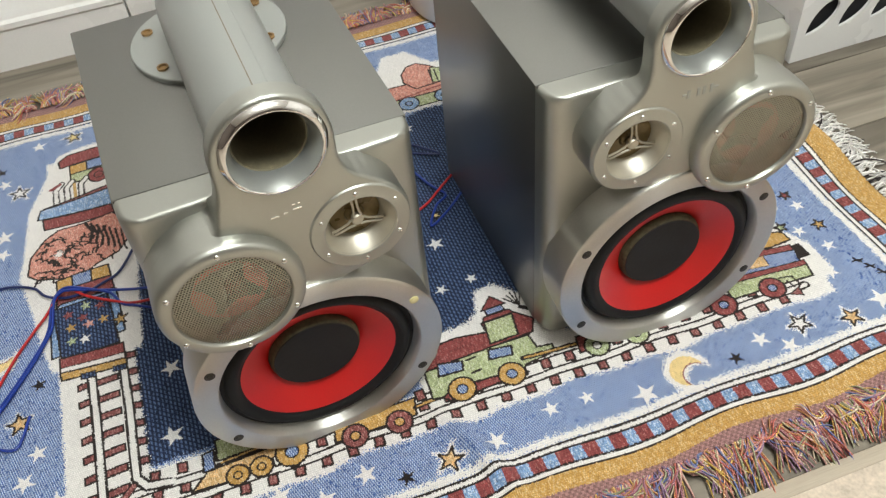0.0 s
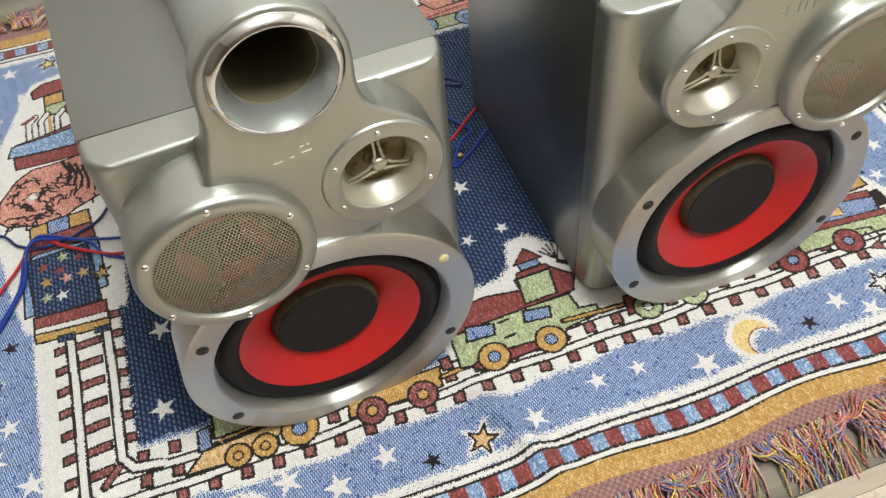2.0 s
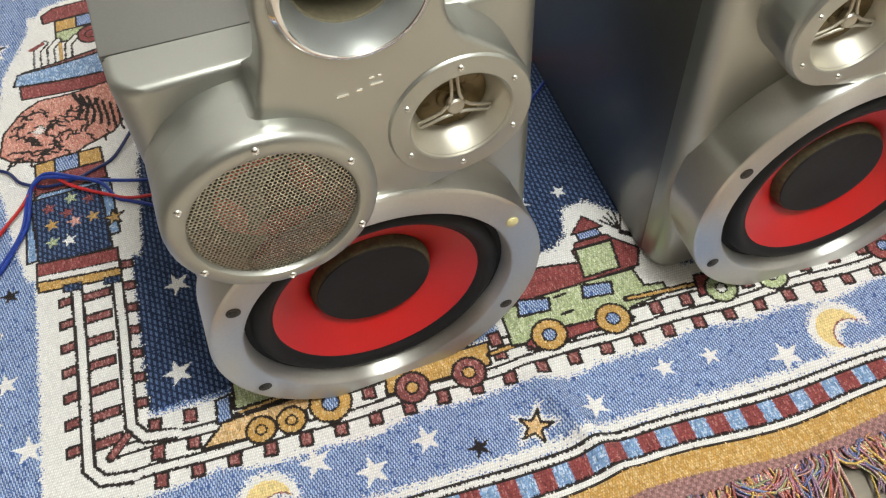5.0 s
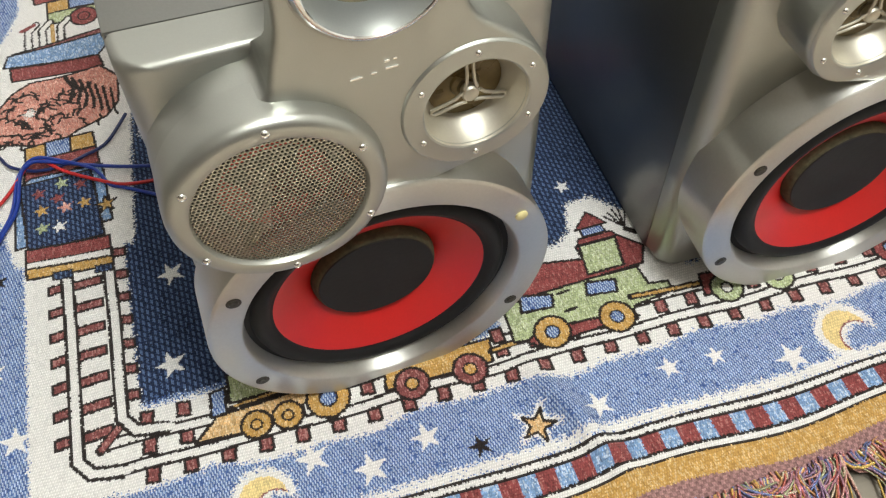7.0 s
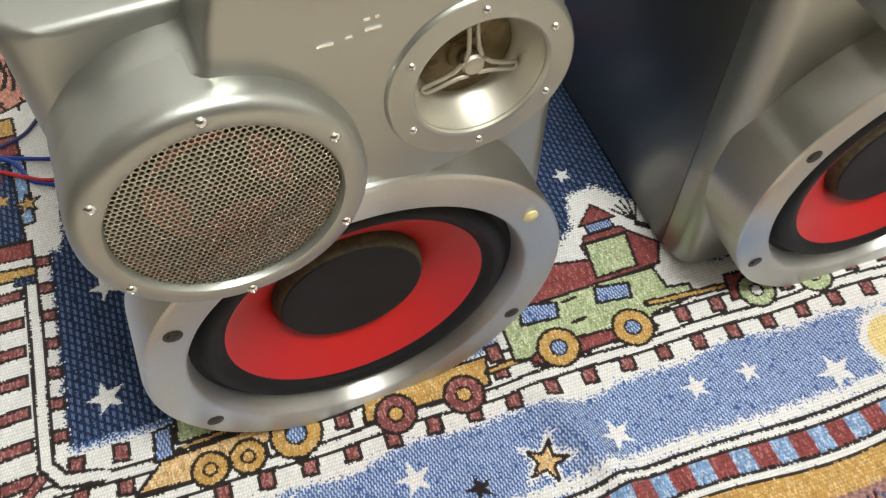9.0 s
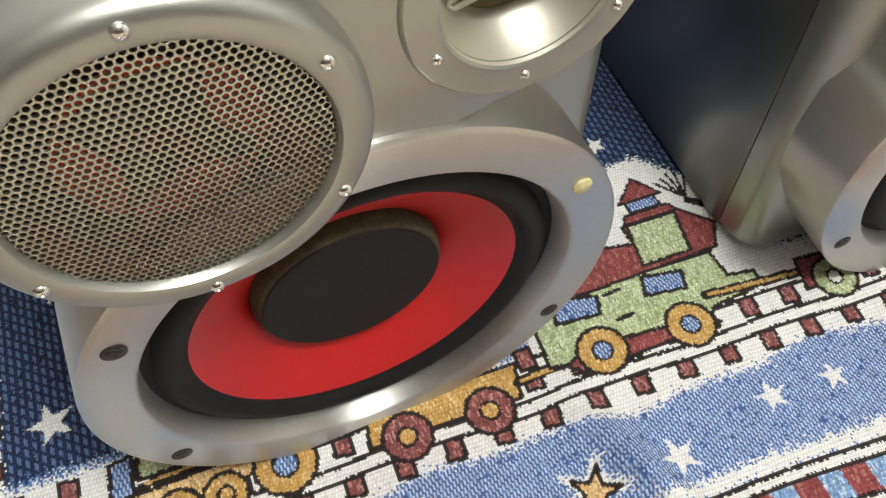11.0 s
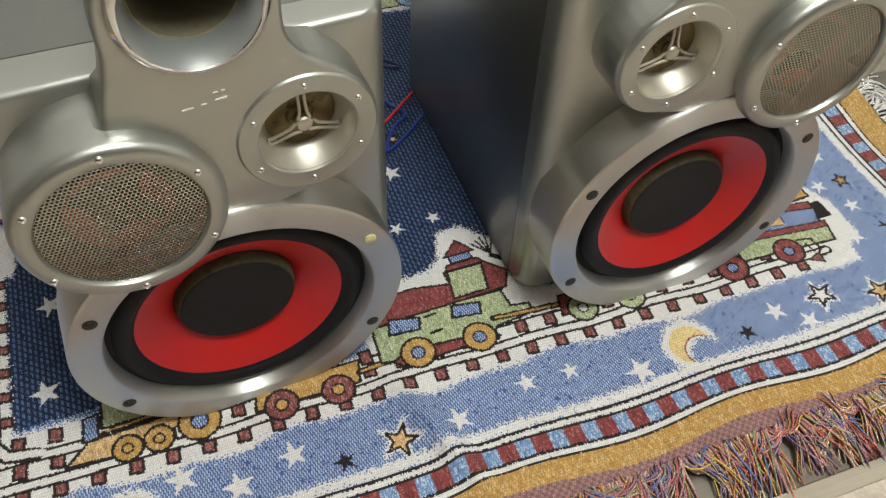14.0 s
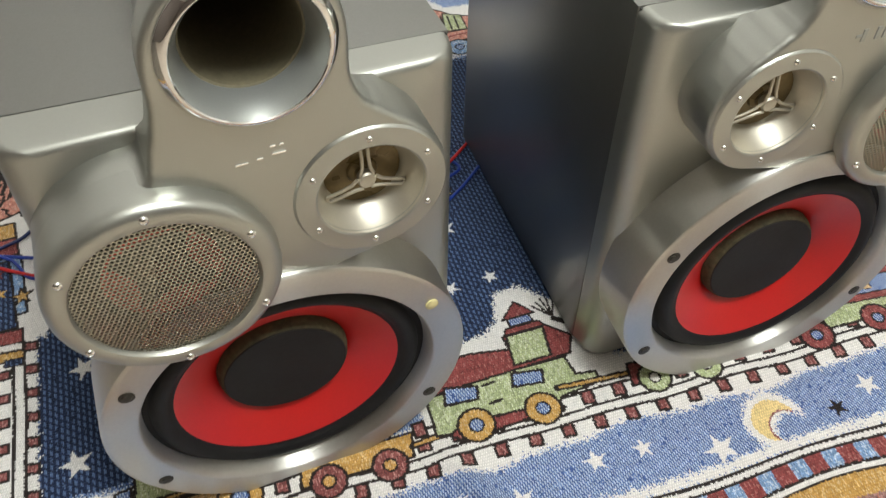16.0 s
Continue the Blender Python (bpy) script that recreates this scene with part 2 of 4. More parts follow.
structure("trim", box(-0.105, X1, Y1 - 0.014, Y1 - 0.001, FLOOR_Z, 0.13, 0.002), TRIMPAINT, "flat white skirting panel beside the moulded one")

# carpet of the next room, and the strip where the floors meet
structure("carpet", box(X0, X1, Y0, 0.256, -0.006, 0.003), CARPET, "beige looped carpet beyond the wooden floor")
structure("threshold", box(X0, X1, 0.2565, 0.2725, -0.006, 0.001, 0.002), STRIP, "wooden transition strip between floor and carpet")


# ---- the rug ----
CELL = 0.0010
RX0, RX1, RY0, RY1 = -0.432, 0.684, 0.318, 1.158
NX, NY = int(round((RX1 - RX0) / CELL)), int(round((RY1 - RY0) / CELL))
rng = np.random.default_rng(5)
gx = RX0 + (np.arange(NX) + 0.5) * CELL
gy = RY0 + (np.arange(NY) + 0.5) * CELL
GX, GY = np.meshgrid(gx, gy)
JX, JY = GX + rng.normal(0, 0.00018, GX.shape), GY + rng.normal(0, 0.00018, GX.shape)
FX, FY = GX + rng.normal(0, 0.0013, GX.shape), GY + rng.normal(0, 0.0019, GX.shape)
RUG = np.zeros((NY, NX, 3), np.float32)
WHITE, BLACK = (0.80, 0.775, 0.745), (0.022, 0.016, 0.014)
MAROON, GREEN, GOLD = (0.25, 0.060, 0.058), (0.44, 0.50, 0.27), (0.52, 0.30, 0.085)
BLUE, NAVY, PINK, ROSE, PEACH = (0.115, 0.20, 0.43), (0.018, 0.032, 0.085), (0.62, 0.26, 0.20), (0.25, 0.078, 0.075), (0.72, 0.45, 0.20)
PALE, MAUVE, CREAM = (0.22, 0.36, 0.60), (0.40, 0.22, 0.21), (0.80, 0.62, 0.28)


def stitches(r):
    """Random values that hold for one stitch: one cell wide, three long, staggered from column to column."""
    shift = (np.arange(NX) * 2 % 3)[None, :]
    row = (np.arange(NY)[:, None] + shift) // 3
    table = r.normal(0, 1, (NY // 3 + 2, NX))
    return (table[row, np.arange(NX)[None, :]] * 0.8 + r.normal(0, 0.4, (NY, NX)))[..., None]


def thread(colour, amount=0.13):
    """Cells of one colour, thread by thread a little lighter or darker."""
    return np.asarray(colour, np.float32) * (1 + amount * stitches(rng)).clip(0.5, 1.6).astype(np.float32)


BASE = {c: thread(c) for c in (WHITE, BLACK, MAROON, GREEN, GOLD, PINK, ROSE, PEACH, PALE, MAUVE, CREAM)}
flecks = (0.5 + 0.32 * stitches(rng)).clip(0, 1)
ci, ri = np.arange(NX)[None, :], np.arange(NY)[:, None]
dash = ((ri + 3 * ci) % 7 < 3)[..., None]
wale = ((ci % 4 < 2) & ((ri + ci % 4 + 3 * (ci // 4 % 2)) % 6 < 4))[..., None] & (flecks < 0.9)
BASE[BLUE] = np.where(dash & (flecks < 0.96), thread((0.46, 0.55, 0.72)), np.where(flecks < 0.3, thread((0.12, 0.205, 0.43)), thread((0.058, 0.115, 0.31)))).astype(np.float32)
BASE[NAVY] = np.where(wale, thread((0.095, 0.15, 0.28)), thread((0.012, 0.022, 0.060), 0.25)).astype(np.float32)
for tint, light in ((GREEN, (0.60, 0.64, 0.44)), (ROSE, (0.44, 0.21, 0.19)), (PINK, (0.72, 0.42, 0.34)), (PEACH, (0.80, 0.60, 0.36)), (PALE, (0.50, 0.60, 0.74))):
    BASE[tint] = np.where(flecks < 0.33, thread(light), thread(np.asarray(tint) * 0.9, 0.2)).astype(np.float32)
BASE[GOLD] = np.where(flecks < 0.3, thread((0.66, 0.46, 0.22)), thread(GOLD)).astype(np.float32)
BASE[MAROON] = np.where(flecks < 0.16, thread((0.40, 0.16, 0.14)), thread(MAROON, 0.22)).astype(np.float32)


def fill(mask, colour):
    RUG[mask] = BASE[colour][mask]


def window(points, margin):
    p = np.asarray(points)
    i0, i1 = np.searchsorted(gx, [p[:, 0].min() - margin, p[:, 0].max() + margin])
    j0, j1 = np.searchsorted(gy, [p[:, 1].min() - margin, p[:, 1].max() + margin])
    return slice(j0, j1), slice(i0, i1)


def put(s, mask, colour):
    RUG[s][mask] = BASE[colour][s][mask]


def mm(points):
    return [(x / 1000, y / 1000) for x, y in points]


def inside(points, X, Y):
    hit = np.zeros(X.shape, bool)
    for (xa, ya), (xb, yb) in zip(points, points[1:] + points[:1]):
        if ya != yb:
            hit ^= ((ya > Y) != (yb > Y)) & (X < (xb - xa) * (Y - ya) / (yb - ya) + xa)
    return hit


def stroke(points, width, colour, closed=False):
    pts = mm(points)
    if closed:
        pts = pts + pts[:1]
    s = window(pts, 0.008)
    X, Y = JX[s], JY[s]
    d = np.full(X.shape, 1.0)
    for (xa, ya), (xb, yb) in zip(pts, pts[1:]):
        k = (((X - xa) * (xb - xa) + (Y - ya) * (yb - ya)) / max((xb - xa) ** 2 + (yb - ya) ** 2, 1e-9)).clip(0, 1)
        d = np.minimum(d, np.hypot(X - xa - k * (xb - xa), Y - ya - k * (yb - ya)))
    put(s, d < width / 2000, colour)


def shape(points, colour, outline=2.3, fuzzy=False):
    pts = mm(points)
    s = window(pts, 0.012)
    put(s, inside(pts, (FX if fuzzy else JX)[s], (FY if fuzzy else JY)[s]), colour)
    if outline:
        stroke(points, outline, BLACK, True)


def disc(x, y, r, colour, outline=2.3, hub=None, hub_colour=BLUE):
    ring = [(x + r * math.cos(k * math.pi / 12), y + r * math.sin(k * math.pi / 12)) for k in range(24)]
    shape(ring, colour, outline)
    if hub:
        disc(x, y, hub, hub_colour, 1.6)


def star(x, y, r, turn=0.0, colour=WHITE, outline=0.0, halo=0.0, inner=0.37):
    pts = []
    for k in range(10):
        q = r * (1 if k % 2 == 0 else inner)
        a = radians(90 + turn + 36 * k)
        pts.append((x + q * math.cos(a), y + q * math.sin(a)))
    if halo:
        shape([(x + (px - x) * halo, y + (py - y) * halo) for px, py in pts], WHITE, 0, True)
    shape(pts, colour, outline)


def blob(points, colour, outline=0.0):
    shape(points, colour, outline, True)


# field, bands and borders
BASE[WHITE] = (np.asarray(WHITE, np.float32) * (1 + 0.05 * stitches(rng)).clip(0.8, 1.1)).astype(np.float32)
fill(np.ones((NY, NX), bool), BLUE)
edge = 0.003 * np.sin(GX * 31) + 0.002 * np.sin(GX * 83)
fill((FX > -0.251 + edge) & (FX < 0.545) & (FY > 0.439 + edge) & (FY < 1.02) & ~((FX > -0.175) & (FY > 0.502) & (FX < 0.49) & (FY < 0.93)), WHITE)
fill((FX > -0.176 + edge) & (FX < 0.478) & (FY > 0.506) & (FY < 0.917 + edge), NAVY)
for colour, out0, out1 in ((WHITE, -1.0, 8.0), (BLACK, 7.6, 10.0), (WHITE, 10.0, 14.1), (BLACK, 14.1, 16.5)):
    for lo, hi, axis, sign in ((0.3895, None, "y", -1), (0.615, None, "x", 1), (1.084, None, "y", 1), (-0.365, None, "x", -1)):
        A, Bx = (FY, JY) if axis == "y" else (FX, JX)
        v = ((A if colour == WHITE and out0 < 0 else Bx) - lo) * sign * 1000
        rest = (GX > -0.383) & (GX < 0.633) & (GY > 0.373) & (GY < 1.102)
        fill((v > out0) & (v < out1) & rest, colour)
V = np.maximum.reduce([0.3895 - JY, JX - 0.615, JY - 1.084, -0.365 - JX]) * 1000
along = np.where(np.maximum(0.3895 - JY, JY - 1.084) >= np.maximum(JX - 0.615, -0.365 - JX), JX - 0.2967, JY - 0.2967)
red = (along / 0.027) % 1 < 0.54
fill((V > 16.5) & (V < 31) & red, MAROON)
fill((V > 16.5) & (V < 31) & ~red, PALE)
fill((V > 31) & (V < 33.2), BLACK)
fill((V > 33.2) & (V < 37.4), WHITE)
fill((V > 37.4) & (V < 39.2), BLACK)
fill(V > 39.2, GOLD)
net = (np.floor(GX / 0.003).astype(int) + np.floor(GY / 0.003).astype(int)) % 2 == 0
fill((V > 57) & ((GY < 0.37) | (GY > 1.1)), MAUVE)
s_net = (V > 57) & ((GY < 0.37) | (GY > 1.1)) & net
RUG[s_net] *= 0.62

# white grounds of the trains
blob([(100, 520), (112, 548), (168, 552), (182, 562), (190, 590), (213, 592), (236, 566), (250, 530), (262, 505), (270, 470), (100, 470)], WHITE)
blob([(138, 515), (160, 540), (150, 500)], WHITE)
blob([(410, 458), (412, 540), (536, 548), (560, 510), (562, 470), (530, 440), (420, 440)], WHITE)
blob([(-262, 660), (-272, 700), (-282, 760), (-294, 815), (-286, 870), (-280, 930), (-262, 980), (-240, 1032), (-212, 1040), (-165, 1044), (-150, 900), (-160, 760), (-166, 660)], WHITE)
blob([(-150, 1040), (-158, 900), (-150, 780), (-120, 780), (-120, 1040)], WHITE)
blob([(190, 925), (196, 1000), (226, 1060), (262, 1062), (290, 1022), (330, 1010), (330, 920)], WHITE)

# track along the front: ties, then two rails
for k in range(28):
    x = -172 + 26.4 * k
    if x < 500:
        shape([(x - 5, 444), (x + 4, 443), (x + 5, 454), (x - 4, 455)], ROSE, 2.2)
        shape([(x - 5, 466), (x + 4, 465), (x + 5, 478), (x - 4, 479)], ROSE, 2.2)
        if x < -120:
            shape([(x - 5, 488), (x + 4, 487), (x + 5, 498), (x - 4, 499)], ROSE, 2.2)
for y0 in (458, 480):
    wav = [(x, y0 + 1.2 * math.sin(x * 0.06)) for x in range(-200, 521, 12)]
    stroke(wav, 10.2, BLACK)
    stroke(wav, 5.4, WHITE)
# track up the left side
for k in range(8):
    y = 492 + 23.0 * k
    shape([(-237, y - 5), (-226, y - 4), (-226, y + 4), (-237, y + 3)], ROSE, 2.2)
    shape([(-222, y - 5), (-196, y - 4), (-196, y + 4), (-222, y + 3)], ROSE, 2.2)
    if y > 500:
        shape([(-186, y - 3), (-175, y - 4), (-175, y + 4), (-186, y + 5)], ROSE, 2.2)
for x0, low in ((-223, 462), (-190, 486)):
    stroke([(x0, 660), (x0 + 2, 580), (x0 + 1, low + 12), (x0 + 10, low), (x0 + 30, low - 4)], 11.2, BLACK)
    stroke([(x0, 662), (x0 + 2, 580), (x0 + 1, low + 12), (x0 + 10, low), (x0 + 34, low - 4)], 6.0, WHITE)
stroke([(-206, 478), (-192, 492)], 8, BLACK)
stroke([(-205, 479), (-193, 491)], 5, ROSE)

# front train: engine with a cow catcher, gold wagon, green house wagon, wagon of the far end
shape([(-141, 463), (-123, 480), (-36, 487), (-30, 476), (-100, 468), (-107, 462)], PEACH)
shape([(-113, 488), (-112, 512), (20, 516), (10, 492)], GREEN)
stroke([(-113, 484), (-20, 493)], 4, BLACK)
stroke([(-110, 485), (-24, 493)], 1.8, GOLD)
shape([(-127, 480), (-116, 481), (-115, 502), (-126, 500)], BLUE)
disc(-97, 466, 11, GOLD, hub=4, hub_colour=GOLD)
disc(-74, 467, 11, GOLD, hub=4, hub_colour=GOLD)
disc(-43, 472, 16, GOLD, hub=6.5)
stroke([(-26, 482), (4, 478)], 6, BLACK)
stroke([(-24, 482), (4, 478)], 2.4, GOLD)
shape([(-1, 464), (3, 486), (86, 484), (82, 464)], GOLD)
blob([(8, 488), (96, 486), (98, 506), (10, 506)], BLUE)
disc(19, 464, 13, ROSE, hub=5, hub_colour=GOLD)
disc(64, 463, 13, ROSE, hub=5, hub_colour=GOLD)
stroke([(84, 473), (112, 474)], 6, BLACK)
stroke([(86, 473), (112, 474)], 2.4, GOLD)
shape([(88, 478), (97, 478), (97, 490), (88, 490)], ROSE)
shape([(103, 474), (105, 508), (116, 512), (222, 512), (224, 494), (240, 492), (240, 482), (206, 478), (196, 470), (120, 472)], GREEN)
shape([(106, 508), (116, 534), (150, 537), (183, 532), (182, 545), (220, 546), (236, 530), (228, 514)], MAROON)
shape([(181, 516), (185, 545), (217, 545), (213, 517)], GREEN)
shape([(187, 552), (216, 552), (220, 546), (184, 546)], MAROON, 1.6)
shape([(192, 553), (212, 553), (211, 561), (192, 561)], BLUE, 1.6)
shape([(188, 561), (216, 561), (204, 577)], MAROON, 1.6)
shape([(117, 497), (121, 512), (146, 506), (143, 495)], BLUE)
shape([(172, 497), (176, 509), (200, 506), (197, 494)], BLUE)
stroke([(150, 505), (160, 506)], 2.5, BLACK)
stroke([(150, 488), (160, 489)], 2.5, BLACK)
shape([(112, 472), (125, 478), (198, 474), (204, 468), (122, 464)], MAROON)
disc(134, 474, 14, GOLD, hub=5.5)
disc(187, 472, 14, GOLD, hub=5.5)
for k in range(5):
    stroke([(229, 552), (216 + 5 * k, 572 - abs(k - 2) * 2)], 1.8, BLACK)
stroke([(229, 550), (236, 544)], 5, BLACK)
stroke([(205, 486), (262, 482)], 6, BLACK)
stroke([(207, 486), (262, 482)], 2.4, GOLD)
shape([(262, 470), (266, 490), (332, 486), (330, 470)], MAROON)
disc(282, 472, 13, GREEN, hub=4.5, hub_colour=WHITE)
disc(326, 470, 13, GREEN, hub=4.5, hub_colour=WHITE)
shape([(352, 480), (356, 496), (420, 496), (418, 480)], GOLD)
shape([(440, 470), (442, 496), (540, 484), (536, 466)], GREEN)
shape([(440, 492), (446, 522), (540, 506), (536, 488)], BLUE)
shape([(476, 500), (478, 515), (504, 511), (502, 496)], PEACH, 1.0)
shape([(440, 490), (540, 482), (541, 489), (441, 497)], MAROON, 1.4)
shape([(444, 520), (446, 528), (540, 514), (540, 506)], MAROON, 1.4)
shape([(500, 522), (512, 530), (526, 540), (543, 534), (545, 520), (520, 519)], GOLD)
shape([(536, 492), (552, 492), (550, 512), (541, 512)], BLACK, 0)
disc(428, 468, 14, MAROON, hub=5)
disc(486, 467, 14, MAROON, hub=5)
stroke([(500, 476), (514, 474), (516, 460), (504, 452)], 2.2, BLACK)
stroke([(506, 470), (508, 460)], 2.2, BLACK)
shape([(498, 452), (512, 458), (510, 446)], ROSE, 1.5)

# train up the left side: chimney wagon, round bundle, star blanket wagon
shape([(-238, 1004), (-240, 1018), (-228, 1028), (-150, 1036), (-150, 1012)], MAROON)
shape([(-226, 986), (-226, 1004), (-150, 1010), (-150, 990)], GOLD)
shape([(-204, 988), (-204, 1006), (-170, 1009), (-170, 990)], BLUE)
shape([(-226, 968), (-226, 986), (-150, 990), (-150, 972)], GREEN)
disc(-190, 972, 14, MAROON, hub=6, hub_colour=MAROON)
for x in (-246, -232, -214):
    stroke([(x, 936), (x, 962), (x + 8, 972)], 9, BLACK)
    stroke([(x, 936), (x, 962), (x + 8, 972)], 5, WHITE)
stroke([(-222, 936), (-222, 966)], 4, GOLD)
stroke([(-252, 966), (-240, 972)], 5, MAROON)
shape([(-262, 932), (-170, 948), (-170, 936), (-262, 926)], ROSE)
shape([(-270, 912), (-266, 930), (-176, 940), (-170, 922), (-180, 908)], PALE)
shape([(-262, 890), (-264, 910), (-180, 908), (-176, 890)], MAROON)
shape([(-284, 818), (-280, 846), (-262, 872), (-246, 884), (-214, 886), (-180, 892), (-164, 872), (-166, 836), (-178, 818), (-204, 806), (-226, 790), (-258, 802), (-272, 806)], PINK)
for k in range(7):
    stroke([(-214 + 7 * k, 886 - 5 * k), (-206 + 6 * k, 866 - 7 * k), (-210 + 7 * k, 848 - 5 * k)], 4.2 - 0.3 * k, BLACK)
squiggle = random.Random(8)
for k in range(58):
    x, y = -276 + squiggle.random() * 92, 800 + squiggle.random() * 66
    if y > 878 + 0.9 * (x + 246) and x < -246 or x > -214 and y < 812:
        continue
    a = squiggle.uniform(0, 6.28)
    stroke([(x + 6 * math.cos(a), y + 6 * math.sin(a)), (x, y + 1.5), (x + 5 * math.cos(a + 2.2), y + 5 * math.sin(a + 2.2)), (x + 9 * math.cos(a + 2.8), y + 9 * math.sin(a + 2.8))], 2.3, BLACK)
blob([(-252, 842), (-244, 846), (-242, 838), (-249, 834)], WHITE)
shape([(-252, 778), (-252, 796), (-192, 800), (-190, 780)], GOLD)
shape([(-234, 776), (-234, 798), (-212, 799), (-212, 778)], BLUE)
shape([(-254, 756), (-252, 778), (-190, 780), (-188, 758)], MAROON)
shape([(-262, 680), (-262, 748), (-248, 758), (-186, 756), (-182, 690)], PALE)
shape([(-252, 676), (-258, 752), (-196, 752), (-190, 676)], NAVY)
for x, y, c in ((-242, 738, MAROON), (-222, 744, GREEN), (-206, 738, MAROON), (-240, 718, GOLD), (-220, 716, PINK), (-204, 716, GOLD), (-240, 698, GREEN), (-226, 696, WHITE), (-226, 728, MAROON)):
    star(x, y, 7.5, 10, c)
star(-186, 708, 10, 5, GOLD, 1.6)
shape([(-254, 662), (-254, 678), (-186, 674), (-186, 658)], MAROON)
shape([(-254, 657), (-254, 664), (-186, 660), (-186, 652)], WHITE, 1.4)
shape([(-253, 646), (-254, 657), (-185, 652), (-185, 642)], GOLD)
shape([(-233, 640), (-233, 648), (-218, 647), (-218, 639)], NAVY, 1.4)
shape([(-200, 638), (-200, 645), (-186, 644), (-186, 637)], NAVY, 1.4)

# wagon at the back between the two cabinets
shape([(196, 955), (204, 986), (330, 976), (330, 948)], PINK)
shape([(196, 934), (200, 956), (330, 946), (330, 924)], GREEN)
disc(231, 942, 14, PALE, hub=5)
disc(282, 938, 14, PALE, hub=5)
shape([(238, 988), (240, 1006), (252, 1022), (268, 1026), (284, 1014), (296, 1000), (322, 994), (322, 970), (250, 968)], PINK)
shape([(276, 972), (284, 1008), (304, 1000), (302, 970)], GREEN, 1.8)
for k in range(3):
    stroke([(280 + 8 * k, 1004 - 2 * k), (277 + 8 * k, 974)], 2.2, BLACK)
stroke([(212, 956), (300, 962)], 2.5, MAROON)

# stars and moons
for x, y, r, a in ((-264, 1065, 11, 0), (-309, 1001, 11, 20), (-310, 896, 13, 5), (-312, 866, 11, 40), (-280, 565, 11, 10), (-294, 535, 12, 30), (-330, 780, 12, 0),
                   (17, 420, 12, 8), (144, 406, 12, 15), (206, 419, 10, 5), (244, 419, 9, 0), (300, 401, 14, 12), (-64, 429, 14, 10), (-26, 409, 14, 5), (-264, 503, 13, 0),
                   (195, 609, 8, 12), (159, 607, 8, 30), (176, 674, 11, 10), (-141, 618, 12, 20), (-150, 533, 13, 15), (211, 891, 10, 0), (561, 527, 9, 10),
                   (577, 496, 9, 0), (556, 463, 11, 20), (584, 563, 10, 0), (437, 415, 11, 12), (460, 397, 11, 20), (581, 412, 15, 5), (150, 760, 10, 0), (-120, 640, 9, 12)):
    star(x, y, r, a)
for x, y, r, a, c, h in ((-218, 1067, 13, 10, CREAM, 1.6), (-291, 976, 14, 0, WHITE, 1.6), (-297, 608, 15, 5, PEACH, 1.35), (96, 405, 15, 190, PEACH, 1.6), (484, 416, 14, 15, WHITE, 1.5),
                         (537, 402, 14, 10, PEACH, 1.6), (192, 719, 9, 20, CREAM, 0), (587, 527, 10, 0, GOLD, 0), (581, 583, 9, 10, MAROON, 0), (546, 540, 9, 0, GREEN, 0), (-330, 690, 13, 0, PEACH, 1.5)):
    star(x, y, r * 0.88, a, c, 2.2, h, 0.40)
for x, y, r in ((-276, 650, 9), (52, 402, 10), (402, 404, 9), (-314, 1030, 9)):
    star(x, y, r, 10, BLACK)


def moon(x, y, r, turn):
    def arc(cx, rr, a0, a1, n=14):
        return [(cx + rr * math.cos(radians(a0 + (a1 - a0) * k / n)), rr * math.sin(radians(a0 + (a1 - a0) * k / n))) for k in range(n + 1)]

    def place(pts, k):
        c, s = math.cos(radians(turn)), math.sin(radians(turn))
        return [(x + k * (px * c - py * s), y + k * (px * s + py * c)) for px, py in pts]
    pts = arc(0, r, 53, 307) + arc(0.62 * r, 0.80 * r, 268.6, 91.4)
    blob(place(arc(0, 1.36 * r, 34, 326) + arc(0.9 * r, 0.793 * r, 286.3, 73.7), 1.0), WHITE)
    shape(place(pts, 1.0), CREAM, 0)
    stroke(place(arc(0.62 * r, 0.80 * r, 262, 98), 1.0), 1.3, ROSE)


moon(350, 409, 18, -50)
moon(-102, 409, 17, -50)
moon(545, 585, 17, 0)
moon(-318, 700, 16, 60)
for k in range(3):
    stroke([(589 + 7 * k, 470 - 12 * k), (594 + 7 * k, 462 - 12 * k)], 3, BLACK)
    stroke([(586 + 7 * k, 466 - 12 * k), (597 + 7 * k, 465 - 12 * k)], 2, BLACK)

# fluff: the threads' ends stray a little into their neighbours
side = (np.roll(RUG, 1, 0) + np.roll(RUG, -1, 0) + np.roll(RUG, 1, 1) + np.roll(RUG, -1, 1)) / 4
RUG[1:-1, 1:-1] = 0.88 * RUG[1:-1, 1:-1] + 0.12 * side[1:-1, 1:-1]


def rug_height(x, y):
    """The lie of the cloth: slight waves, and a fold near the front edge."""
    h = 0.0012 * np.sin(x * 17 + 1.3 * np.sin(y * 9)) * np.cos(y * 13 + 0.7) + 0.0008 * np.sin(x * 41 + y * 29)
    fold = 0.0135 * np.exp(-((x - 0.118 - 0.35 * (0.42 - y)) / 0.012) ** 2) / (1 + np.exp((y - 0.440) / 0.012)) * (0.35 + 0.65 * np.clip((y - 0.345) / 0.05, 0, 1))
    wave = 0.0022 * np.exp(-((y - 0.345) / 0.03) ** 2) * (1 + np.sin(x * 38 + 0.5)) * 0.5
    right = 0.0035 * np.exp(-((x - 0.67) / 0.03) ** 2) * (1 + np.sin(y * 40)) * 0.5
    return h + 0.0012 + fold + wave + right


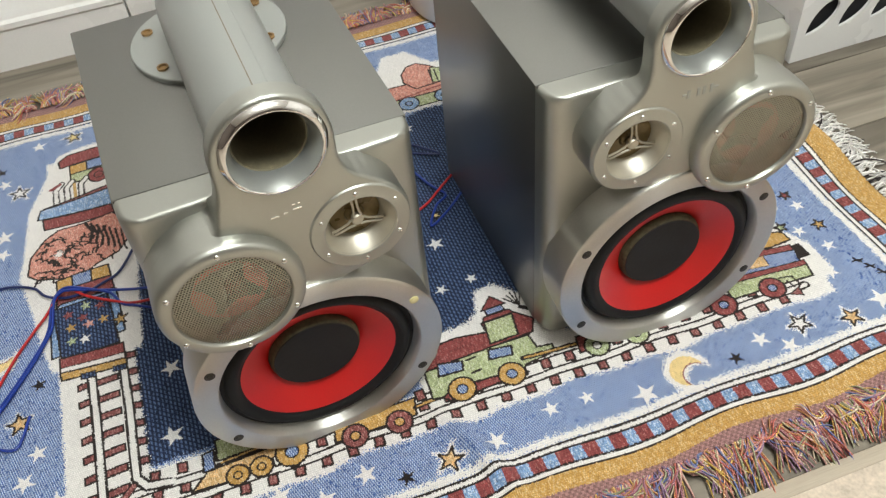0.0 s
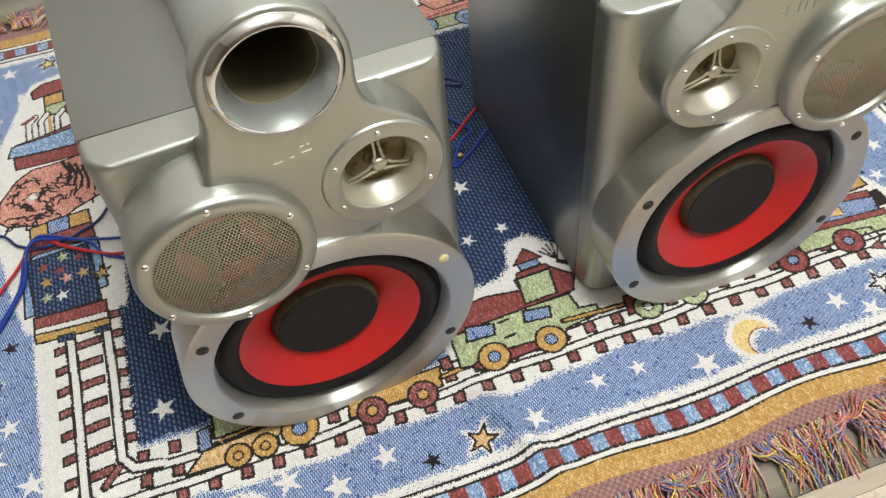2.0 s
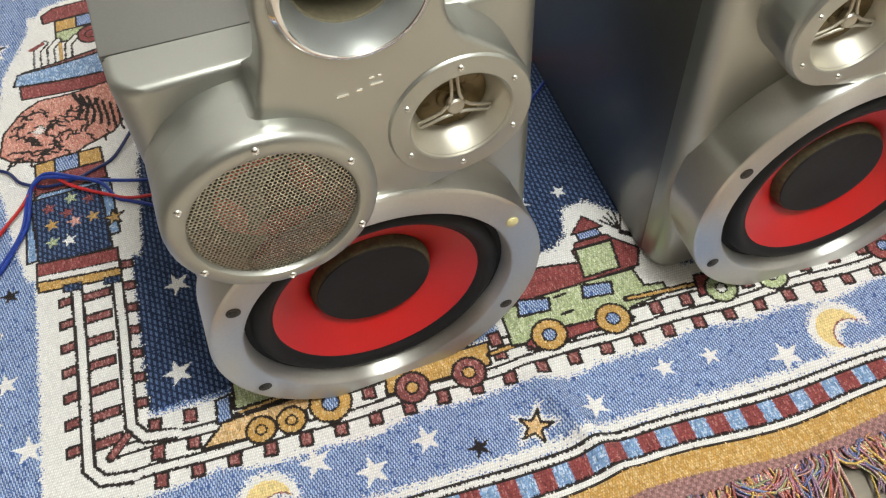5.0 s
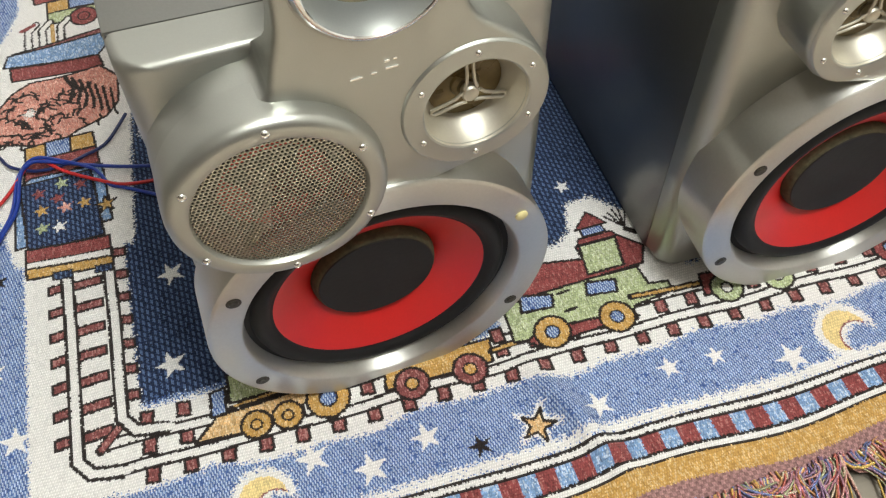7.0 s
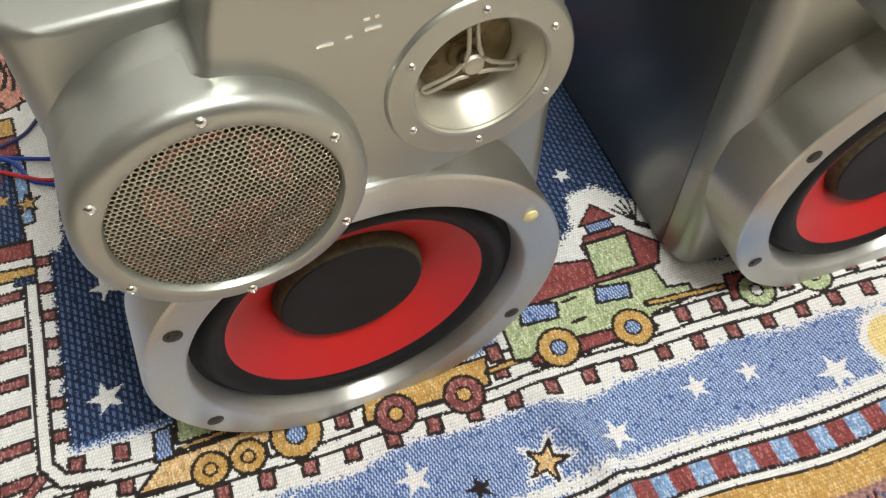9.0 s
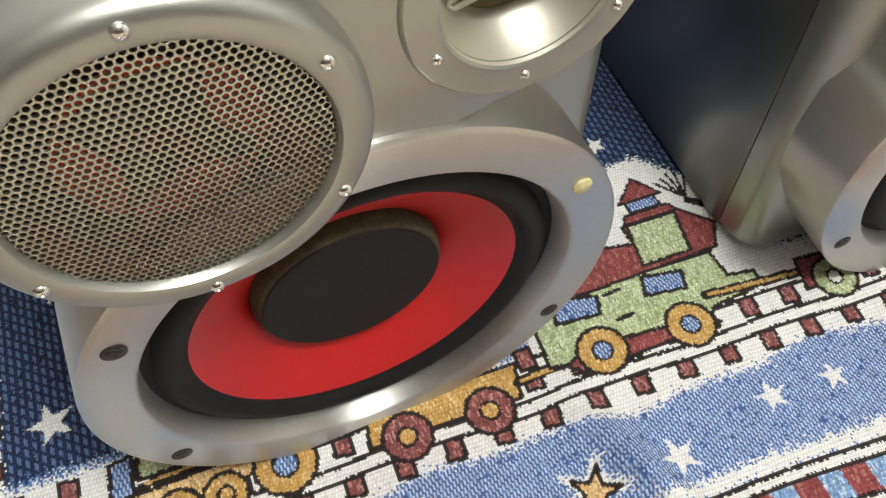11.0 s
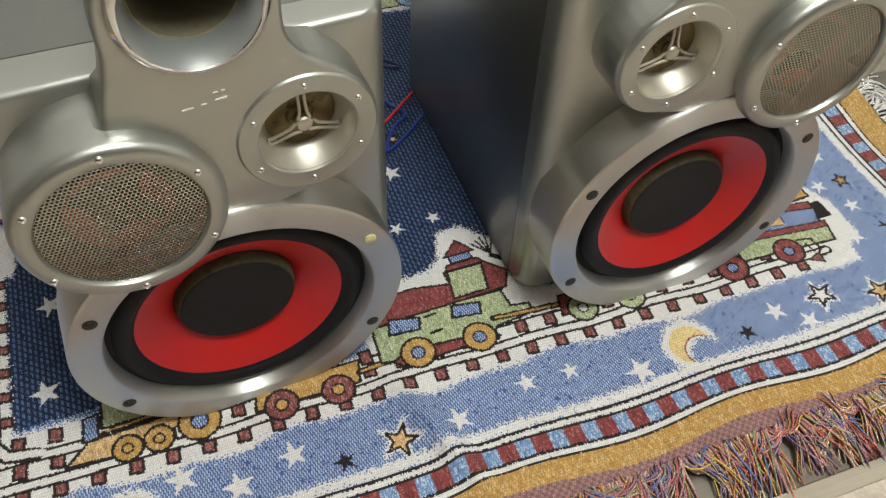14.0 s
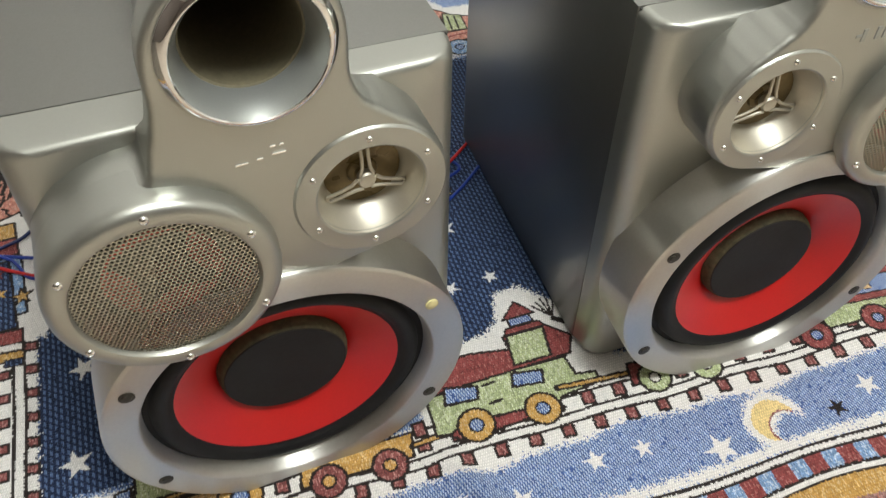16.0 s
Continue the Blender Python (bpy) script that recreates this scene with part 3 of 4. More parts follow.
def build_rug():
    vx = RX0 + np.arange(NX + 1) * CELL
    vy = RY0 + np.arange(NY + 1) * CELL
    VX, VY = np.meshgrid(vx, vy)
    # the woven edges wander a little
    WX = VX + 0.0035 * np.sin(VY * 30 + 1) * np.exp(-((VX - RX1) / 0.06) ** 2)
    WY = VY + 0.0042 * np.sin(VX * 34 + 2) * np.exp(-((VY - RY0) / 0.06) ** 2)
    co = np.stack([WX, WY, rug_height(VX, VY)], -1).reshape(-1, 3).astype(np.float32)
    i = (np.arange(NY)[:, None] * (NX + 1) + np.arange(NX)[None, :]).reshape(-1)
    quads = np.stack([i, i + 1, i + NX + 2, i + NX + 1], -1).astype(np.int32).reshape(-1)
    me = bpy.data.meshes.new("cloth")
    me.vertices.add(len(co))
    me.vertices.foreach_set("co", co.reshape(-1))
    me.loops.add(len(quads))
    me.loops.foreach_set("vertex_index", quads)
    me.polygons.add(len(quads) // 4)
    me.polygons.foreach_set("loop_start", np.arange(0, len(quads), 4, dtype=np.int32))
    me.polygons.foreach_set("use_smooth", np.ones(len(quads) // 4, bool))
    me.update()
    at = me.attributes.new("thread", "FLOAT_COLOR", "FACE")
    at.data.foreach_set("color", np.concatenate([RUG.reshape(-1, 3), np.ones((NX * NY, 1), np.float32)], 1).astype(np.float32).reshape(-1))
    me.materials.append(WOVEN)
    return new("cloth", me)


rug = tagged(new("tapestry_rug"), "blue woven tapestry rug with toy trains, stars and fringe", "rug")
cloth = build_rug()
cloth.parent = rug


def build_fringe(name, strands, colours, seed):
    """Loose yarn: many three-sided strands, each with its own colour, bent with its tuft and a little on its own."""
    r = np.random.default_rng(seed)
    cos, faces, cols = [], [], []
    for (bx, by), (dx, dy), length, thick, bend in strands:
        c = np.asarray(colours[r.integers(len(colours))]) * r.uniform(0.9, 1.3)
        n = 9
        ang, curl, ph = r.normal(0, 0.10), bend + r.normal(0, 0.25), r.uniform(0, 6.28)
        lift = r.uniform(0.001, 0.007)
        p = np.array([bx, by])
        base = len(cos)
        for k in range(n):
            u = k / (n - 1)
            ca, sa = math.cos(ang), math.sin(ang)
            d = np.array([dx * ca - dy * sa, dx * sa + dy * ca])
            side = np.array([-d[1], d[0]])
            z = FLOOR_Z + 0.0018 + 0.0045 * (1 - u) + lift * math.sin(math.pi * u) ** 0.8 + 0.001 * abs(math.sin(ph + 5 * u))
            t = thick * (1 - 0.3 * u)
            for ox, oz in ((-t, 0), (t, 0), (0, 1.5 * t)):
                cos.append((p[0] + side[0] * ox, p[1] + side[1] * ox, z + oz))
            p = p + d * length / (n - 1)
            ang += (curl * math.cos(3.4 * u) + r.normal(0, 0.12)) * 0.28
        for k in range(n - 1):
            for j in range(3):
                a, b = base + 3 * k + j, base + 3 * k + (j + 1) % 3
                faces.append((a, b, b + 3, a + 3))
                cols.append((*c, 1))
    me = bpy.data.meshes.new(name)
    me.from_pydata(cos, [], faces)
    me.polygons.foreach_set("use_smooth", np.ones(len(faces), bool))
    at = me.attributes.new("thread", "FLOAT_COLOR", "FACE")
    at.data.foreach_set("color", np.asarray(cols, np.float32).reshape(-1))
    me.materials.append(WOVEN)
    ob = new(name, me)
    ob.parent = rug
    return tagged(ob, kind="stuff")


YARN = [(0.52, 0.15, 0.12), (0.60, 0.30, 0.14), (0.68, 0.46, 0.13), (0.16, 0.20, 0.40), (0.42, 0.20, 0.24), (0.36, 0.36, 0.22), (0.62, 0.26, 0.20), (0.32, 0.20, 0.30), (0.70, 0.58, 0.42), (0.56, 0.30, 0.26)]
fr = np.random.default_rng(3)


def tuft_row(x0, x1, y, dy, n, length, per=13):
    rows = []
    for k in range(n):
        x = x0 + (x1 - x0) * (k + fr.uniform(-0.3, 0.3)) / n
        lean, bend, tuft = fr.normal(-0.15, 0.28), fr.normal(0, 1.3), fr.uniform(0.80, 1.15)
        for _ in range(per):
            rows.append(((x + fr.normal(0, 0.0024), y + fr.normal(0, 0.0015)), (math.sin(lean), dy * math.cos(lean)), length * tuft * fr.uniform(0.8, 1.1), fr.uniform(0.0008, 0.0013), bend + fr.normal(0, 0.15)))
    return rows


build_fringe("front_fringe", tuft_row(RX0, RX1 - 0.01, RY0 + 0.002, -1, 165, 0.046), YARN, 11)
build_fringe("back_fringe", tuft_row(RX0, RX1 - 0.01, RY1 - 0.002, 1, 165, 0.046), YARN, 12)
side = []
for k in range(120):
    y = RY0 + 0.02 + (RY1 - RY0 - 0.04) * (k + fr.uniform(-0.3, 0.3)) / 120
    for _ in range(5):
        side.append(((RX1 - 0.001 + 0.0035 * math.sin(y * 30 + 1), y + fr.normal(0, 0.002)), (1.0, fr.normal(0, 0.25)), 0.036 * fr.uniform(0.7, 1.2), fr.uniform(0.0009, 0.0014), fr.normal(0, 0.6)))
build_fringe("side_fringe", side, [(0.80, 0.78, 0.74), (0.82, 0.79, 0.75), (0.78, 0.76, 0.70), (0.80, 0.76, 0.72), (0.82, 0.80, 0.76), (0.80, 0.78, 0.75), (0.04, 0.03, 0.03)], 13)

# ---- the two loudspeakers ----
W2, HGT, DEEP = 0.116, 0.305, 0.254
WOOF_Z, WOOF_R = 0.1022, 0.1150
MID, TWEET, PORT = (-0.0575, 0.239), (0.0515, 0.2605), (0.0030, 0.3570)
PLATE_Y = -0.066


def smooth_union(a, b, k):
    h = max(k - abs(a - b), 0) / k
    return min(a, b) - h * h * k / 4


def plate_distance(x, z):
    port = math.hypot(x - PORT[0], z - PORT[1]) - 0.0430
    mid = math.hypot(x - MID[0], z - MID[1]) - 0.0575
    tweet = math.hypot(x - TWEET[0], z - TWEET[1]) - 0.0425
    core = math.hypot(x + 0.003, (z - 0.292) * 0.75) - 0.0335
    low = math.hypot(x + 0.004, z - 0.236) - 0.030
    flank = math.hypot(x + 0.0210, (z - 0.290) * 0.85) - 0.0290
    upper = smooth_union(smooth_union(smooth_union(port, core, 0.045), low, 0.02), flank, 0.025)
    return smooth_union(smooth_union(upper, tweet, 0.050), mid, 0.007)


def plate_outline(n=220):
    """Outline of the three-lobed front plate, found outwards from its middle."""
    c, pts = (0.0, 0.272), []
    for k in range(n):
        a = 2 * math.pi * k / n
        dx, dz = math.cos(a), math.sin(a)
        r = 0.16
        while r > 0.01 and plate_distance(c[0] + r * dx, c[1] + r * dz) > 0:
            r -= 0.0004
        pts.append((c[0] + r * dx, c[1] + r * dz))
    return pts


def shrink(pts, d):
    out, n = [], len(pts)
    for k in range(n):
        (xa, za), (xb, zb) = pts[k - 2], pts[(k + 2) % n]
        tx, tz = xb - xa, zb - za
        q = math.hypot(tx, tz) or 1
        out.append((pts[k][0] - d * tz / q, pts[k][1] + d * tx / q))
    return out


def flip(bm, s):
    if s < 0:
        for v in bm.verts:
            v.co.x = -v.co.x
    return bm


def rounded_rect(hx, z0, z1, r, n=8):
    pts = []
    for cx, cz, a0 in ((hx - r, z0 + r, -90), (hx - r, z1 - r, 0), (-hx + r, z1 - r, 90), (-hx + r, z0 + r, 180)):
        for k in range(n + 1):
            a = radians(a0 + 90 * k / n)
            pts.append((cx + r * math.cos(a), cz + r * math.sin(a)))
    return pts


def top_round(y):
    """How far the bezel's top edge has sunk at this depth: a tight round at the very front."""
    u = min(max((y - 0.0335) / 0.0045, 0), 1)
    return 0.0042 * (1 - math.sqrt(1 - u * u))


def joint(x, ends):
    """How far forward the joint between cabinet and front frame lies at x: it runs a little aslant."""
    return ends[0] + (ends[1] - ends[0]) * (x + W2) / (2 * W2)


def to_joint(bm, ends):
    for v in bm.verts:
        if v.co.y < 0.005:
            v.co.y -= joint(v.co.x, ends)
    return bm


def bezel_mesh(wx, ends):
    """Front frame, bowed forward in the middle."""
    bm = bmesh.new()
    rings = []
    for y, ix, iz in [(-0.0004, 0.0006, 0.0006), (-0.0014, 0, 0), (-0.022, 0.0008, 0)] + [
            (-0.022 - 0.016 * math.sin(radians(a)), 0.0008 + 0.013 * (1 - math.cos(radians(a))), top_round(0.022 + 0.016 * math.sin(radians(a)))) for a in (15, 30, 42, 52, 58, 64, 70, 76, 83, 90)]:
        rings.append([bm.verts.new((x, y, z)) for x, z in rounded_rect(W2 - ix, 0.0015 + iz * 1.6, HGT - iz, 0.006 + ix * 0.25)])
    for a, b in zip(rings, rings[1:]):
        bridge(bm, a, b)
    front = [bm.edges.get((rings[-1][k], rings[-1][(k + 1) % len(rings[-1])])) for k in range(len(rings[-1]))]
    _, hole = loop(bm, circle_points(wx, WOOF_Z, 0.0935, -0.038))
    bmesh.ops.triangle_fill(bm, use_beauty=True, use_dissolve=False, edges=front + hole)
    for v in bm.verts:
        f = min(1.0, max(0.0, -v.co.y / 0.022))
        v.co.y += 0.0085 * (v.co.x / W2) ** 2 * f - joint(v.co.x, ends) * (1 - f)
    return bm


def plate_mesh():
    bm = bmesh.new()
    line = plate_outline()
    rings = []
    rings.append([bm.verts.new((x, -0.026 - 0.0235 * min(max((z - 0.300) / 0.022, 0), 1), z)) for x, z in line])
    for y, d in ((-0.062, 0.0), (-0.0636, 0.0004), (-0.0652, 0.0015), (-0.066, 0.0032)):
        rings.append([bm.verts.new((x, y, z)) for x, z in (shrink(line, d) if d else line)])
    for a, b in zip(rings, rings[1:]):
        bridge(bm, a, b)
    n = len(line)
    front = [bm.edges.get((rings[-1][k], rings[-1][(k + 1) % n])) for k in range(n)]
    holes = []
    for (cx, cz), r in ((MID, 0.050), (TWEET, 0.0285), (PORT, 0.0365)):
        v, e = loop(bm, circle_points(cx, cz, r, PLATE_Y))
        holes += e
        v2 = [bm.verts.new((q.co.x, -0.045, q.co.z)) for q in v]
        bridge(bm, v, v2)
    bmesh.ops.triangle_fill(bm, use_beauty=True, use_dissolve=False, edges=front + holes)
    back = [bm.edges.get((rings[0][k], rings[0][(k + 1) % n])) for k in range(n)]
    _, hole = loop(bm, circle_points(*PORT, 0.0362, -0.0495))
    bmesh.ops.triangle_fill(bm, use_beauty=True, use_dissolve=False, edges=back + hole)
    return bm


def grille_mesh():
    """Perforated sheet: hexagonal cells, each with a round hole."""
    bm = bmesh.new()
    pitch, R = 0.0024, 0.0464
    verts = {}

    def vert(x, z, dy=0.0):
        key = (round(x * 2e6), round(z * 2e6), dy)
        if key not in verts:
            q = (x * x + z * z) / (R * R)
            verts[key] = bm.verts.new((MID[0] + x, -0.0755 - 0.0022 * (1 - q) + dy, MID[1] + z))
        return verts[key]
    rows = int(R / (pitch * 0.866)) + 1
    for j in range(-rows, rows + 1):
        for i in range(-24, 25):
            x, z = (i + 0.5 * (j % 2)) * pitch, j * pitch * 0.866
            if math.hypot(x, z) > R - pitch * 0.5:
                continue
            out = [(x + pitch / 1.732 * math.cos(radians(30 + 60 * k)), z + pitch / 1.732 * math.sin(radians(30 + 60 * k))) for k in range(6)]
            inn = [(x + 0.00101 * math.cos(radians(30 + 60 * k)), z + 0.00101 * math.sin(radians(30 + 60 * k))) for k in range(6)]
            o = [vert(*p) for p in out]
            q = [vert(*p) for p in inn]
            d = [vert(*p, dy=0.0008) for p in inn]
            for k in range(6):
                j2 = (k + 1) % 6
                bm.faces.new((o[k], o[j2], q[j2], q[k]))
                bm.faces.new((q[k], q[j2], d[j2], d[k]))
    return bm


def screw_mesh(cx, cz, y, r=0.0025):
    return lathe([(r, y + 0.001), (r, y - 0.0002), (r * 0.86, y - 0.0009), (r * 0.55, y - 0.0015), (r * 0.32, y - 0.0017), (r * 0.22, y - 0.0012), (0, y - 0.0012)], cx, cz, 14)


def loudspeaker(s, place, label, wx, ring_y, lean, sink, ends):
    """One loudspeaker; its woofer ring stands ring_y from the cabinet and leans forward by a small angle,
    and its cone is sunk into the ring by a little more or less."""
    fx = wx
    sp = tagged(new("loudspeaker"), label, "loudspeaker", "pair of loudspeakers on the rug")
    part("cabinet", flip(to_joint(box(-W2, W2, 0.0003, DEEP, 0.0015, HGT, 0.0012), ends), s), VINYL, sp, "grey vinyl-covered wooden cabinet box")
    part("seam", flip(to_joint(box(-W2 + 0.0012, W2 - 0.0012, -0.0012, 0.001, 0.003, HGT - 0.0012), ends), s), SEAM, sp)
    part("front_bezel", flip(bezel_mesh(wx, ends), s), SILVER, sp, "silver-painted moulded front frame")
    # woofer
    # depths are counted from the ring's front face, inwards
    wf = part("woofer", flip(lathe([(WOOF_R - 0.0006, 0.041), (WOOF_R, 0.0030), (WOOF_R - 0.0003, 0.0012), (WOOF_R - 0.0013, 0.0003), (WOOF_R - 0.0030, 0.0), (0.0948, 0.0), (0.0938, 0.0004), (0.0931, 0.0013), (0.0920, 0.0060), (0.0908, 0.0115), (0.0906, 0.0125), (0.0904, 0.030)], fx, WOOF_Z, 128), s),
              FLANGE, sp, "brushed silver woofer ring")
    part("surround", flip(lathe([(0.0920, 0.0125), (0.0885, 0.0120), (0.0866, 0.0112), (0.0852, 0.0086 + 0.3 * sink), (0.0828, 0.0066 + 0.5 * sink), (0.0800, 0.0060 + 0.6 * sink), (0.0774, 0.0066 + 0.7 * sink), (0.0750, 0.0088 + 0.85 * sink), (0.0738, 0.0102 + sink), (0.0712, 0.0110 + sink)], wx, WOOF_Z, 96), s), RUBBER, wf, "dusty black rubber surround")
    part("cone", flip(lathe([(r, y + sink) for r, y in ((0.0722, 0.0106), (0.0700, 0.0114), (0.0560, 0.0192), (0.0480, 0.0240), (0.0400, 0.0310))], wx, WOOF_Z, 96), s), RED, wf, "red woofer cone")
    cap = part("dust_cap", flip(lathe([(r, y + sink) for r, y in ((0.0400, 0.0202), (0.0394, 0.0194), (0.0360, 0.0193), (0.018, 0.0204), (0, 0.0208))], wx, WOOF_Z, 72), s), CAPBLACK, wf, "black flat dust cap")
    # side is dusty, and its lighter olive also holds the light from above
    part("cap_side", flip(lathe([(r, y + sink) for r, y in ((0.0432, 0.0320), (0.0426, 0.0260), (0.0414, 0.0222), (0.0406, 0.0208), (0.0400, 0.0202))], wx, WOOF_Z, 72), s), CAPSIDE, cap, "dusty side of the dust cap, olive as lit from above")
    for k, (dx, dz) in enumerate(((-0.0910, 0.0510), (0.0910, 0.0510), (-0.0910, -0.0510), (0.0910, -0.0510))):
        capped = s > 0 and k == 1
        bm = lathe([(0.0042, 0.001), (0.0042, -0.0010), (0.003, -0.0018), (0, -0.0020)] if capped else
                   [(0.0047, 0.001), (0.0047, -0.0003), (0.0042, -0.0005), (0.0030, -0.0004), (0.0026, -0.0010), (0.0012, -0.0012), (0, -0.0008)], fx + dx, WOOF_Z + dz, 20)
        if capped:
            part("screw_cap", flip(bm, s), YELLOWED, wf, "yellowed plastic screw cap")
        else:
            # the ring is not cut: the disc's dark colour stands for the hole's shade
            part("screw_hole", flip(bm, s), HOLEDARK, wf, "raised disc painted dark as a shaded screw hole")
    for o in (wf, *wf.children, *cap.children):
        o.data.transform(Matrix.Translation((0, ring_y, WOOF_Z)) @ Matrix.Rotation(lean, 4, "X") @ Matrix.Translation((0, 0, -WOOF_Z)))
    # front plate
    fp = part("front_plate", flip(plate_mesh(), s), SILVER, sp, "silver three-lobed raised front plate")
    # midrange
    md = part("midrange", flip(lathe([(0.0578, -0.050), (0.0580, -0.066), (0.0578, -0.0705), (0.0570, -0.0742), (0.0556, -0.0766), (0.0536, -0.0780), (0.0515, -0.0786), (0.0474, -0.0788), (0.0462, -0.0784), (0.0455, -0.0772), (0.0450, -0.0750), (0.0446, -0.062)], *MID, 96), s), SILVER, sp, "silver rounded midrange rim")
    part("grille", flip(grille_mesh(), s), MESHMETAL, md, "perforated metal grille")
    part("midrange_cone", flip(lathe([(0.0440, -0.0675), (0.034, -0.0625), (0.012, -0.0590), (0, -0.0588)], *MID, 48), s), DARK, md)
    for turn in (15, 105, 195, 282):
        bm = bmesh.new()
        fan = []
        lobe = 0.0235 if turn == 105 else 0.0145
        for k in range(25):
            u = abs(k / 12 - 1)
            a = radians(turn - 46 + 92 * k / 24)
            r0 = 0.0270 - (0.0270 - lobe) * math.sqrt(max(0.0, 1 - (u / 0.8) ** 2))
            r1 = 0.0300 - 0.0012 * u * u
            fan.append([bm.verts.new((MID[0] + r * math.cos(a), y, MID[1] + r * math.sin(a))) for r, y in ((r0, -0.0618), ((r0 + r1) / 2, -0.0628), (r1, -0.0632))])
        for p, q in zip(fan, fan[1:]):
            for j in range(2):
                bm.faces.new((p[j], p[j + 1], q[j + 1], q[j]))
        part("cone_panel", flip(bm, s), PALE_RED, md, "faded red panel behind the grille")
    for k in range(6):
        a = radians(90 + 60 * k)
        part("screw", flip(screw_mesh(MID[0] + 0.0512 * math.cos(a), MID[1] + 0.0512 * math.sin(a), -0.0783), s), SCREW, md)
    # tweeter
    tw = part("tweeter", flip(lathe([(0.0412, -0.0655), (0.0408, -0.0668), (0.0398, -0.0676), (0.0318, -0.0676), (0.0300, -0.0680), (0.0290, -0.0674)], *TWEET, 80), s), SILVER, sp, "silver round tweeter pad")
    part("dish", flip(lathe([(0.0291, -0.0675), (0.0280, -0.0640), (0.0255, -0.0580), (0.0228, -0.0540), (0.0212, -0.0515), (0.0208, -0.0490)], *TWEET, 80), s), BRIGHT, tw, "polished silver tweeter dish")
    part("diaphragm", flip(lathe([(0.0209, -0.0500), (0.016, -0.0508), (0.0085, -0.0500), (0.0078, -0.0515), (0.0055, -0.0528), (0.0030, -0.0520), (0, -0.0522)], *TWEET, 40), s), AMBER, tw, "amber-brown tweeter diaphragm")
    part("guard_hub", flip(lathe([(0.0042, -0.0540), (0.0050, -0.0585), (0.0042, -0.0598), (0.0026, -0.0592), (0, -0.0588)], *TWEET, 28), s), BRIGHT, tw, "silver hub over the tweeter")
    for a in (90, 205, 335):
        ca, sa = math.cos(radians(a)), math.sin(radians(a))
        line = [(0.0040, 0.0036, -0.0586), (0.0080, 0.0022, -0.0584), (0.0140, 0.0018, -0.0576), (0.0222, 0.0019, -0.0560), (0.0234, 0.0, -0.0556),
                (0.0222, -0.0019, -0.0560), (0.0140, -0.0018, -0.0576), (0.0080, -0.0022, -0.0584), (0.0040, -0.0036, -0.0586)]
        part("guard_arm", flip(sweep([(TWEET[0] + r * ca - o * sa, y, TWEET[1] + r * sa + o * ca) for r, o, y in line], 0.0010, 8), s), BRIGHT, tw, "silver guard arm")
    for k in range(6):
        a = radians(90 + 60 * k)
        part("screw", flip(screw_mesh(TWEET[0] + 0.0345 * math.cos(a), TWEET[1] + 0.0345 * math.sin(a), -0.0674, 0.0020), s), SCREW, tw)
    # bass port: collar, chrome ring, throat, tube with its elbow, flange on the cabinet's top
    pt = part("port_tube", flip(sweep([(0, -0.0525, PORT[1]), (0, 0.05, PORT[1]), (0, 0.136, PORT[1])]
                                      + [(0, 0.136 + 0.042 * math.sin(radians(a)), PORT[1] - 0.042 * (1 - math.cos(radians(a)))) for a in range(10, 91, 10)]
                                      + [(0, 0.178, HGT)], 0.0368, 64, None, False), s), PLASTIC, sp, "grey plastic bass port tube bent into the cabinet top")
    for off, mat in ((0.0035, SEAMBROWN), (0.0140, PLASTIC)):
        z = PORT[1] + math.sqrt(0.0368 ** 2 - off ** 2)
        part("seam_line", flip(box(off - 0.0004, off + 0.0004, -0.046, 0.134, z - 0.002, z + 0.0003, 0), s), mat, pt)
    part("port_ring", flip(lathe([(0.0391, -0.064), (0.0391, -0.0664), (0.0385, -0.0676), (0.0364, -0.0700), (0.0348, -0.0712), (0.0338, -0.0713), (0.0330, -0.0704)], *PORT, 96), s), CHROME, pt, "polished chrome port ring")
    part("throat", flip(lathe([(0.0332, -0.0708), (0.0322, -0.0690), (0.0306, -0.0658), (0.0290, -0.0618), (0.0279, -0.0575), (0.0274, -0.0535)], *PORT, 72), s), PLASTIC, pt, "silver flared port mouth")
    part("port_inside", flip(lathe([(0.0275, -0.0537), (0.0265, -0.0530), (0.0265, 0.06), (0, 0.06)], *PORT, 48), s), OLIVE, pt, "dark port inside")
    bm = bmesh.new()
    rings = []
    for z, r in ((HGT - 0.001, 0.0700), (HGT + 0.0036, 0.0700), (HGT + 0.0044, 0.0692), (HGT + 0.0046, 0.0680)):
        rings.append([bm.verts.new((r * math.cos(2 * math.pi * k / 80), 0.178 + r * math.sin(2 * math.pi * k / 80), z)) for k in range(80)])
    for a, b in zip(rings, rings[1:]):
        bridge(bm, a, b)
    bm.faces.new(rings[-1])
    fl = part("flange", flip(bm, s), PLASTIC, pt, "round grey mounting flange")
    for a in (215, 150, 325, 30):
        x, y = 0.058 * math.cos(radians(a)), 0.178 + 0.058 * math.sin(radians(a))
        bm = lathe([(0.0050, 0.0006), (0.0052, -0.0012), (0.0036, -0.0014), (0.0030, 0.0), (0, 0.0)], 0, 0, 18)
        for v in bm.verts:
            v.co = Vector((x + v.co.x, y + v.co.z, HGT + 0.0052 - v.co.y))
        part("flange_screw", flip(bm, s), RUSTY, pt, "rusty flange screw")
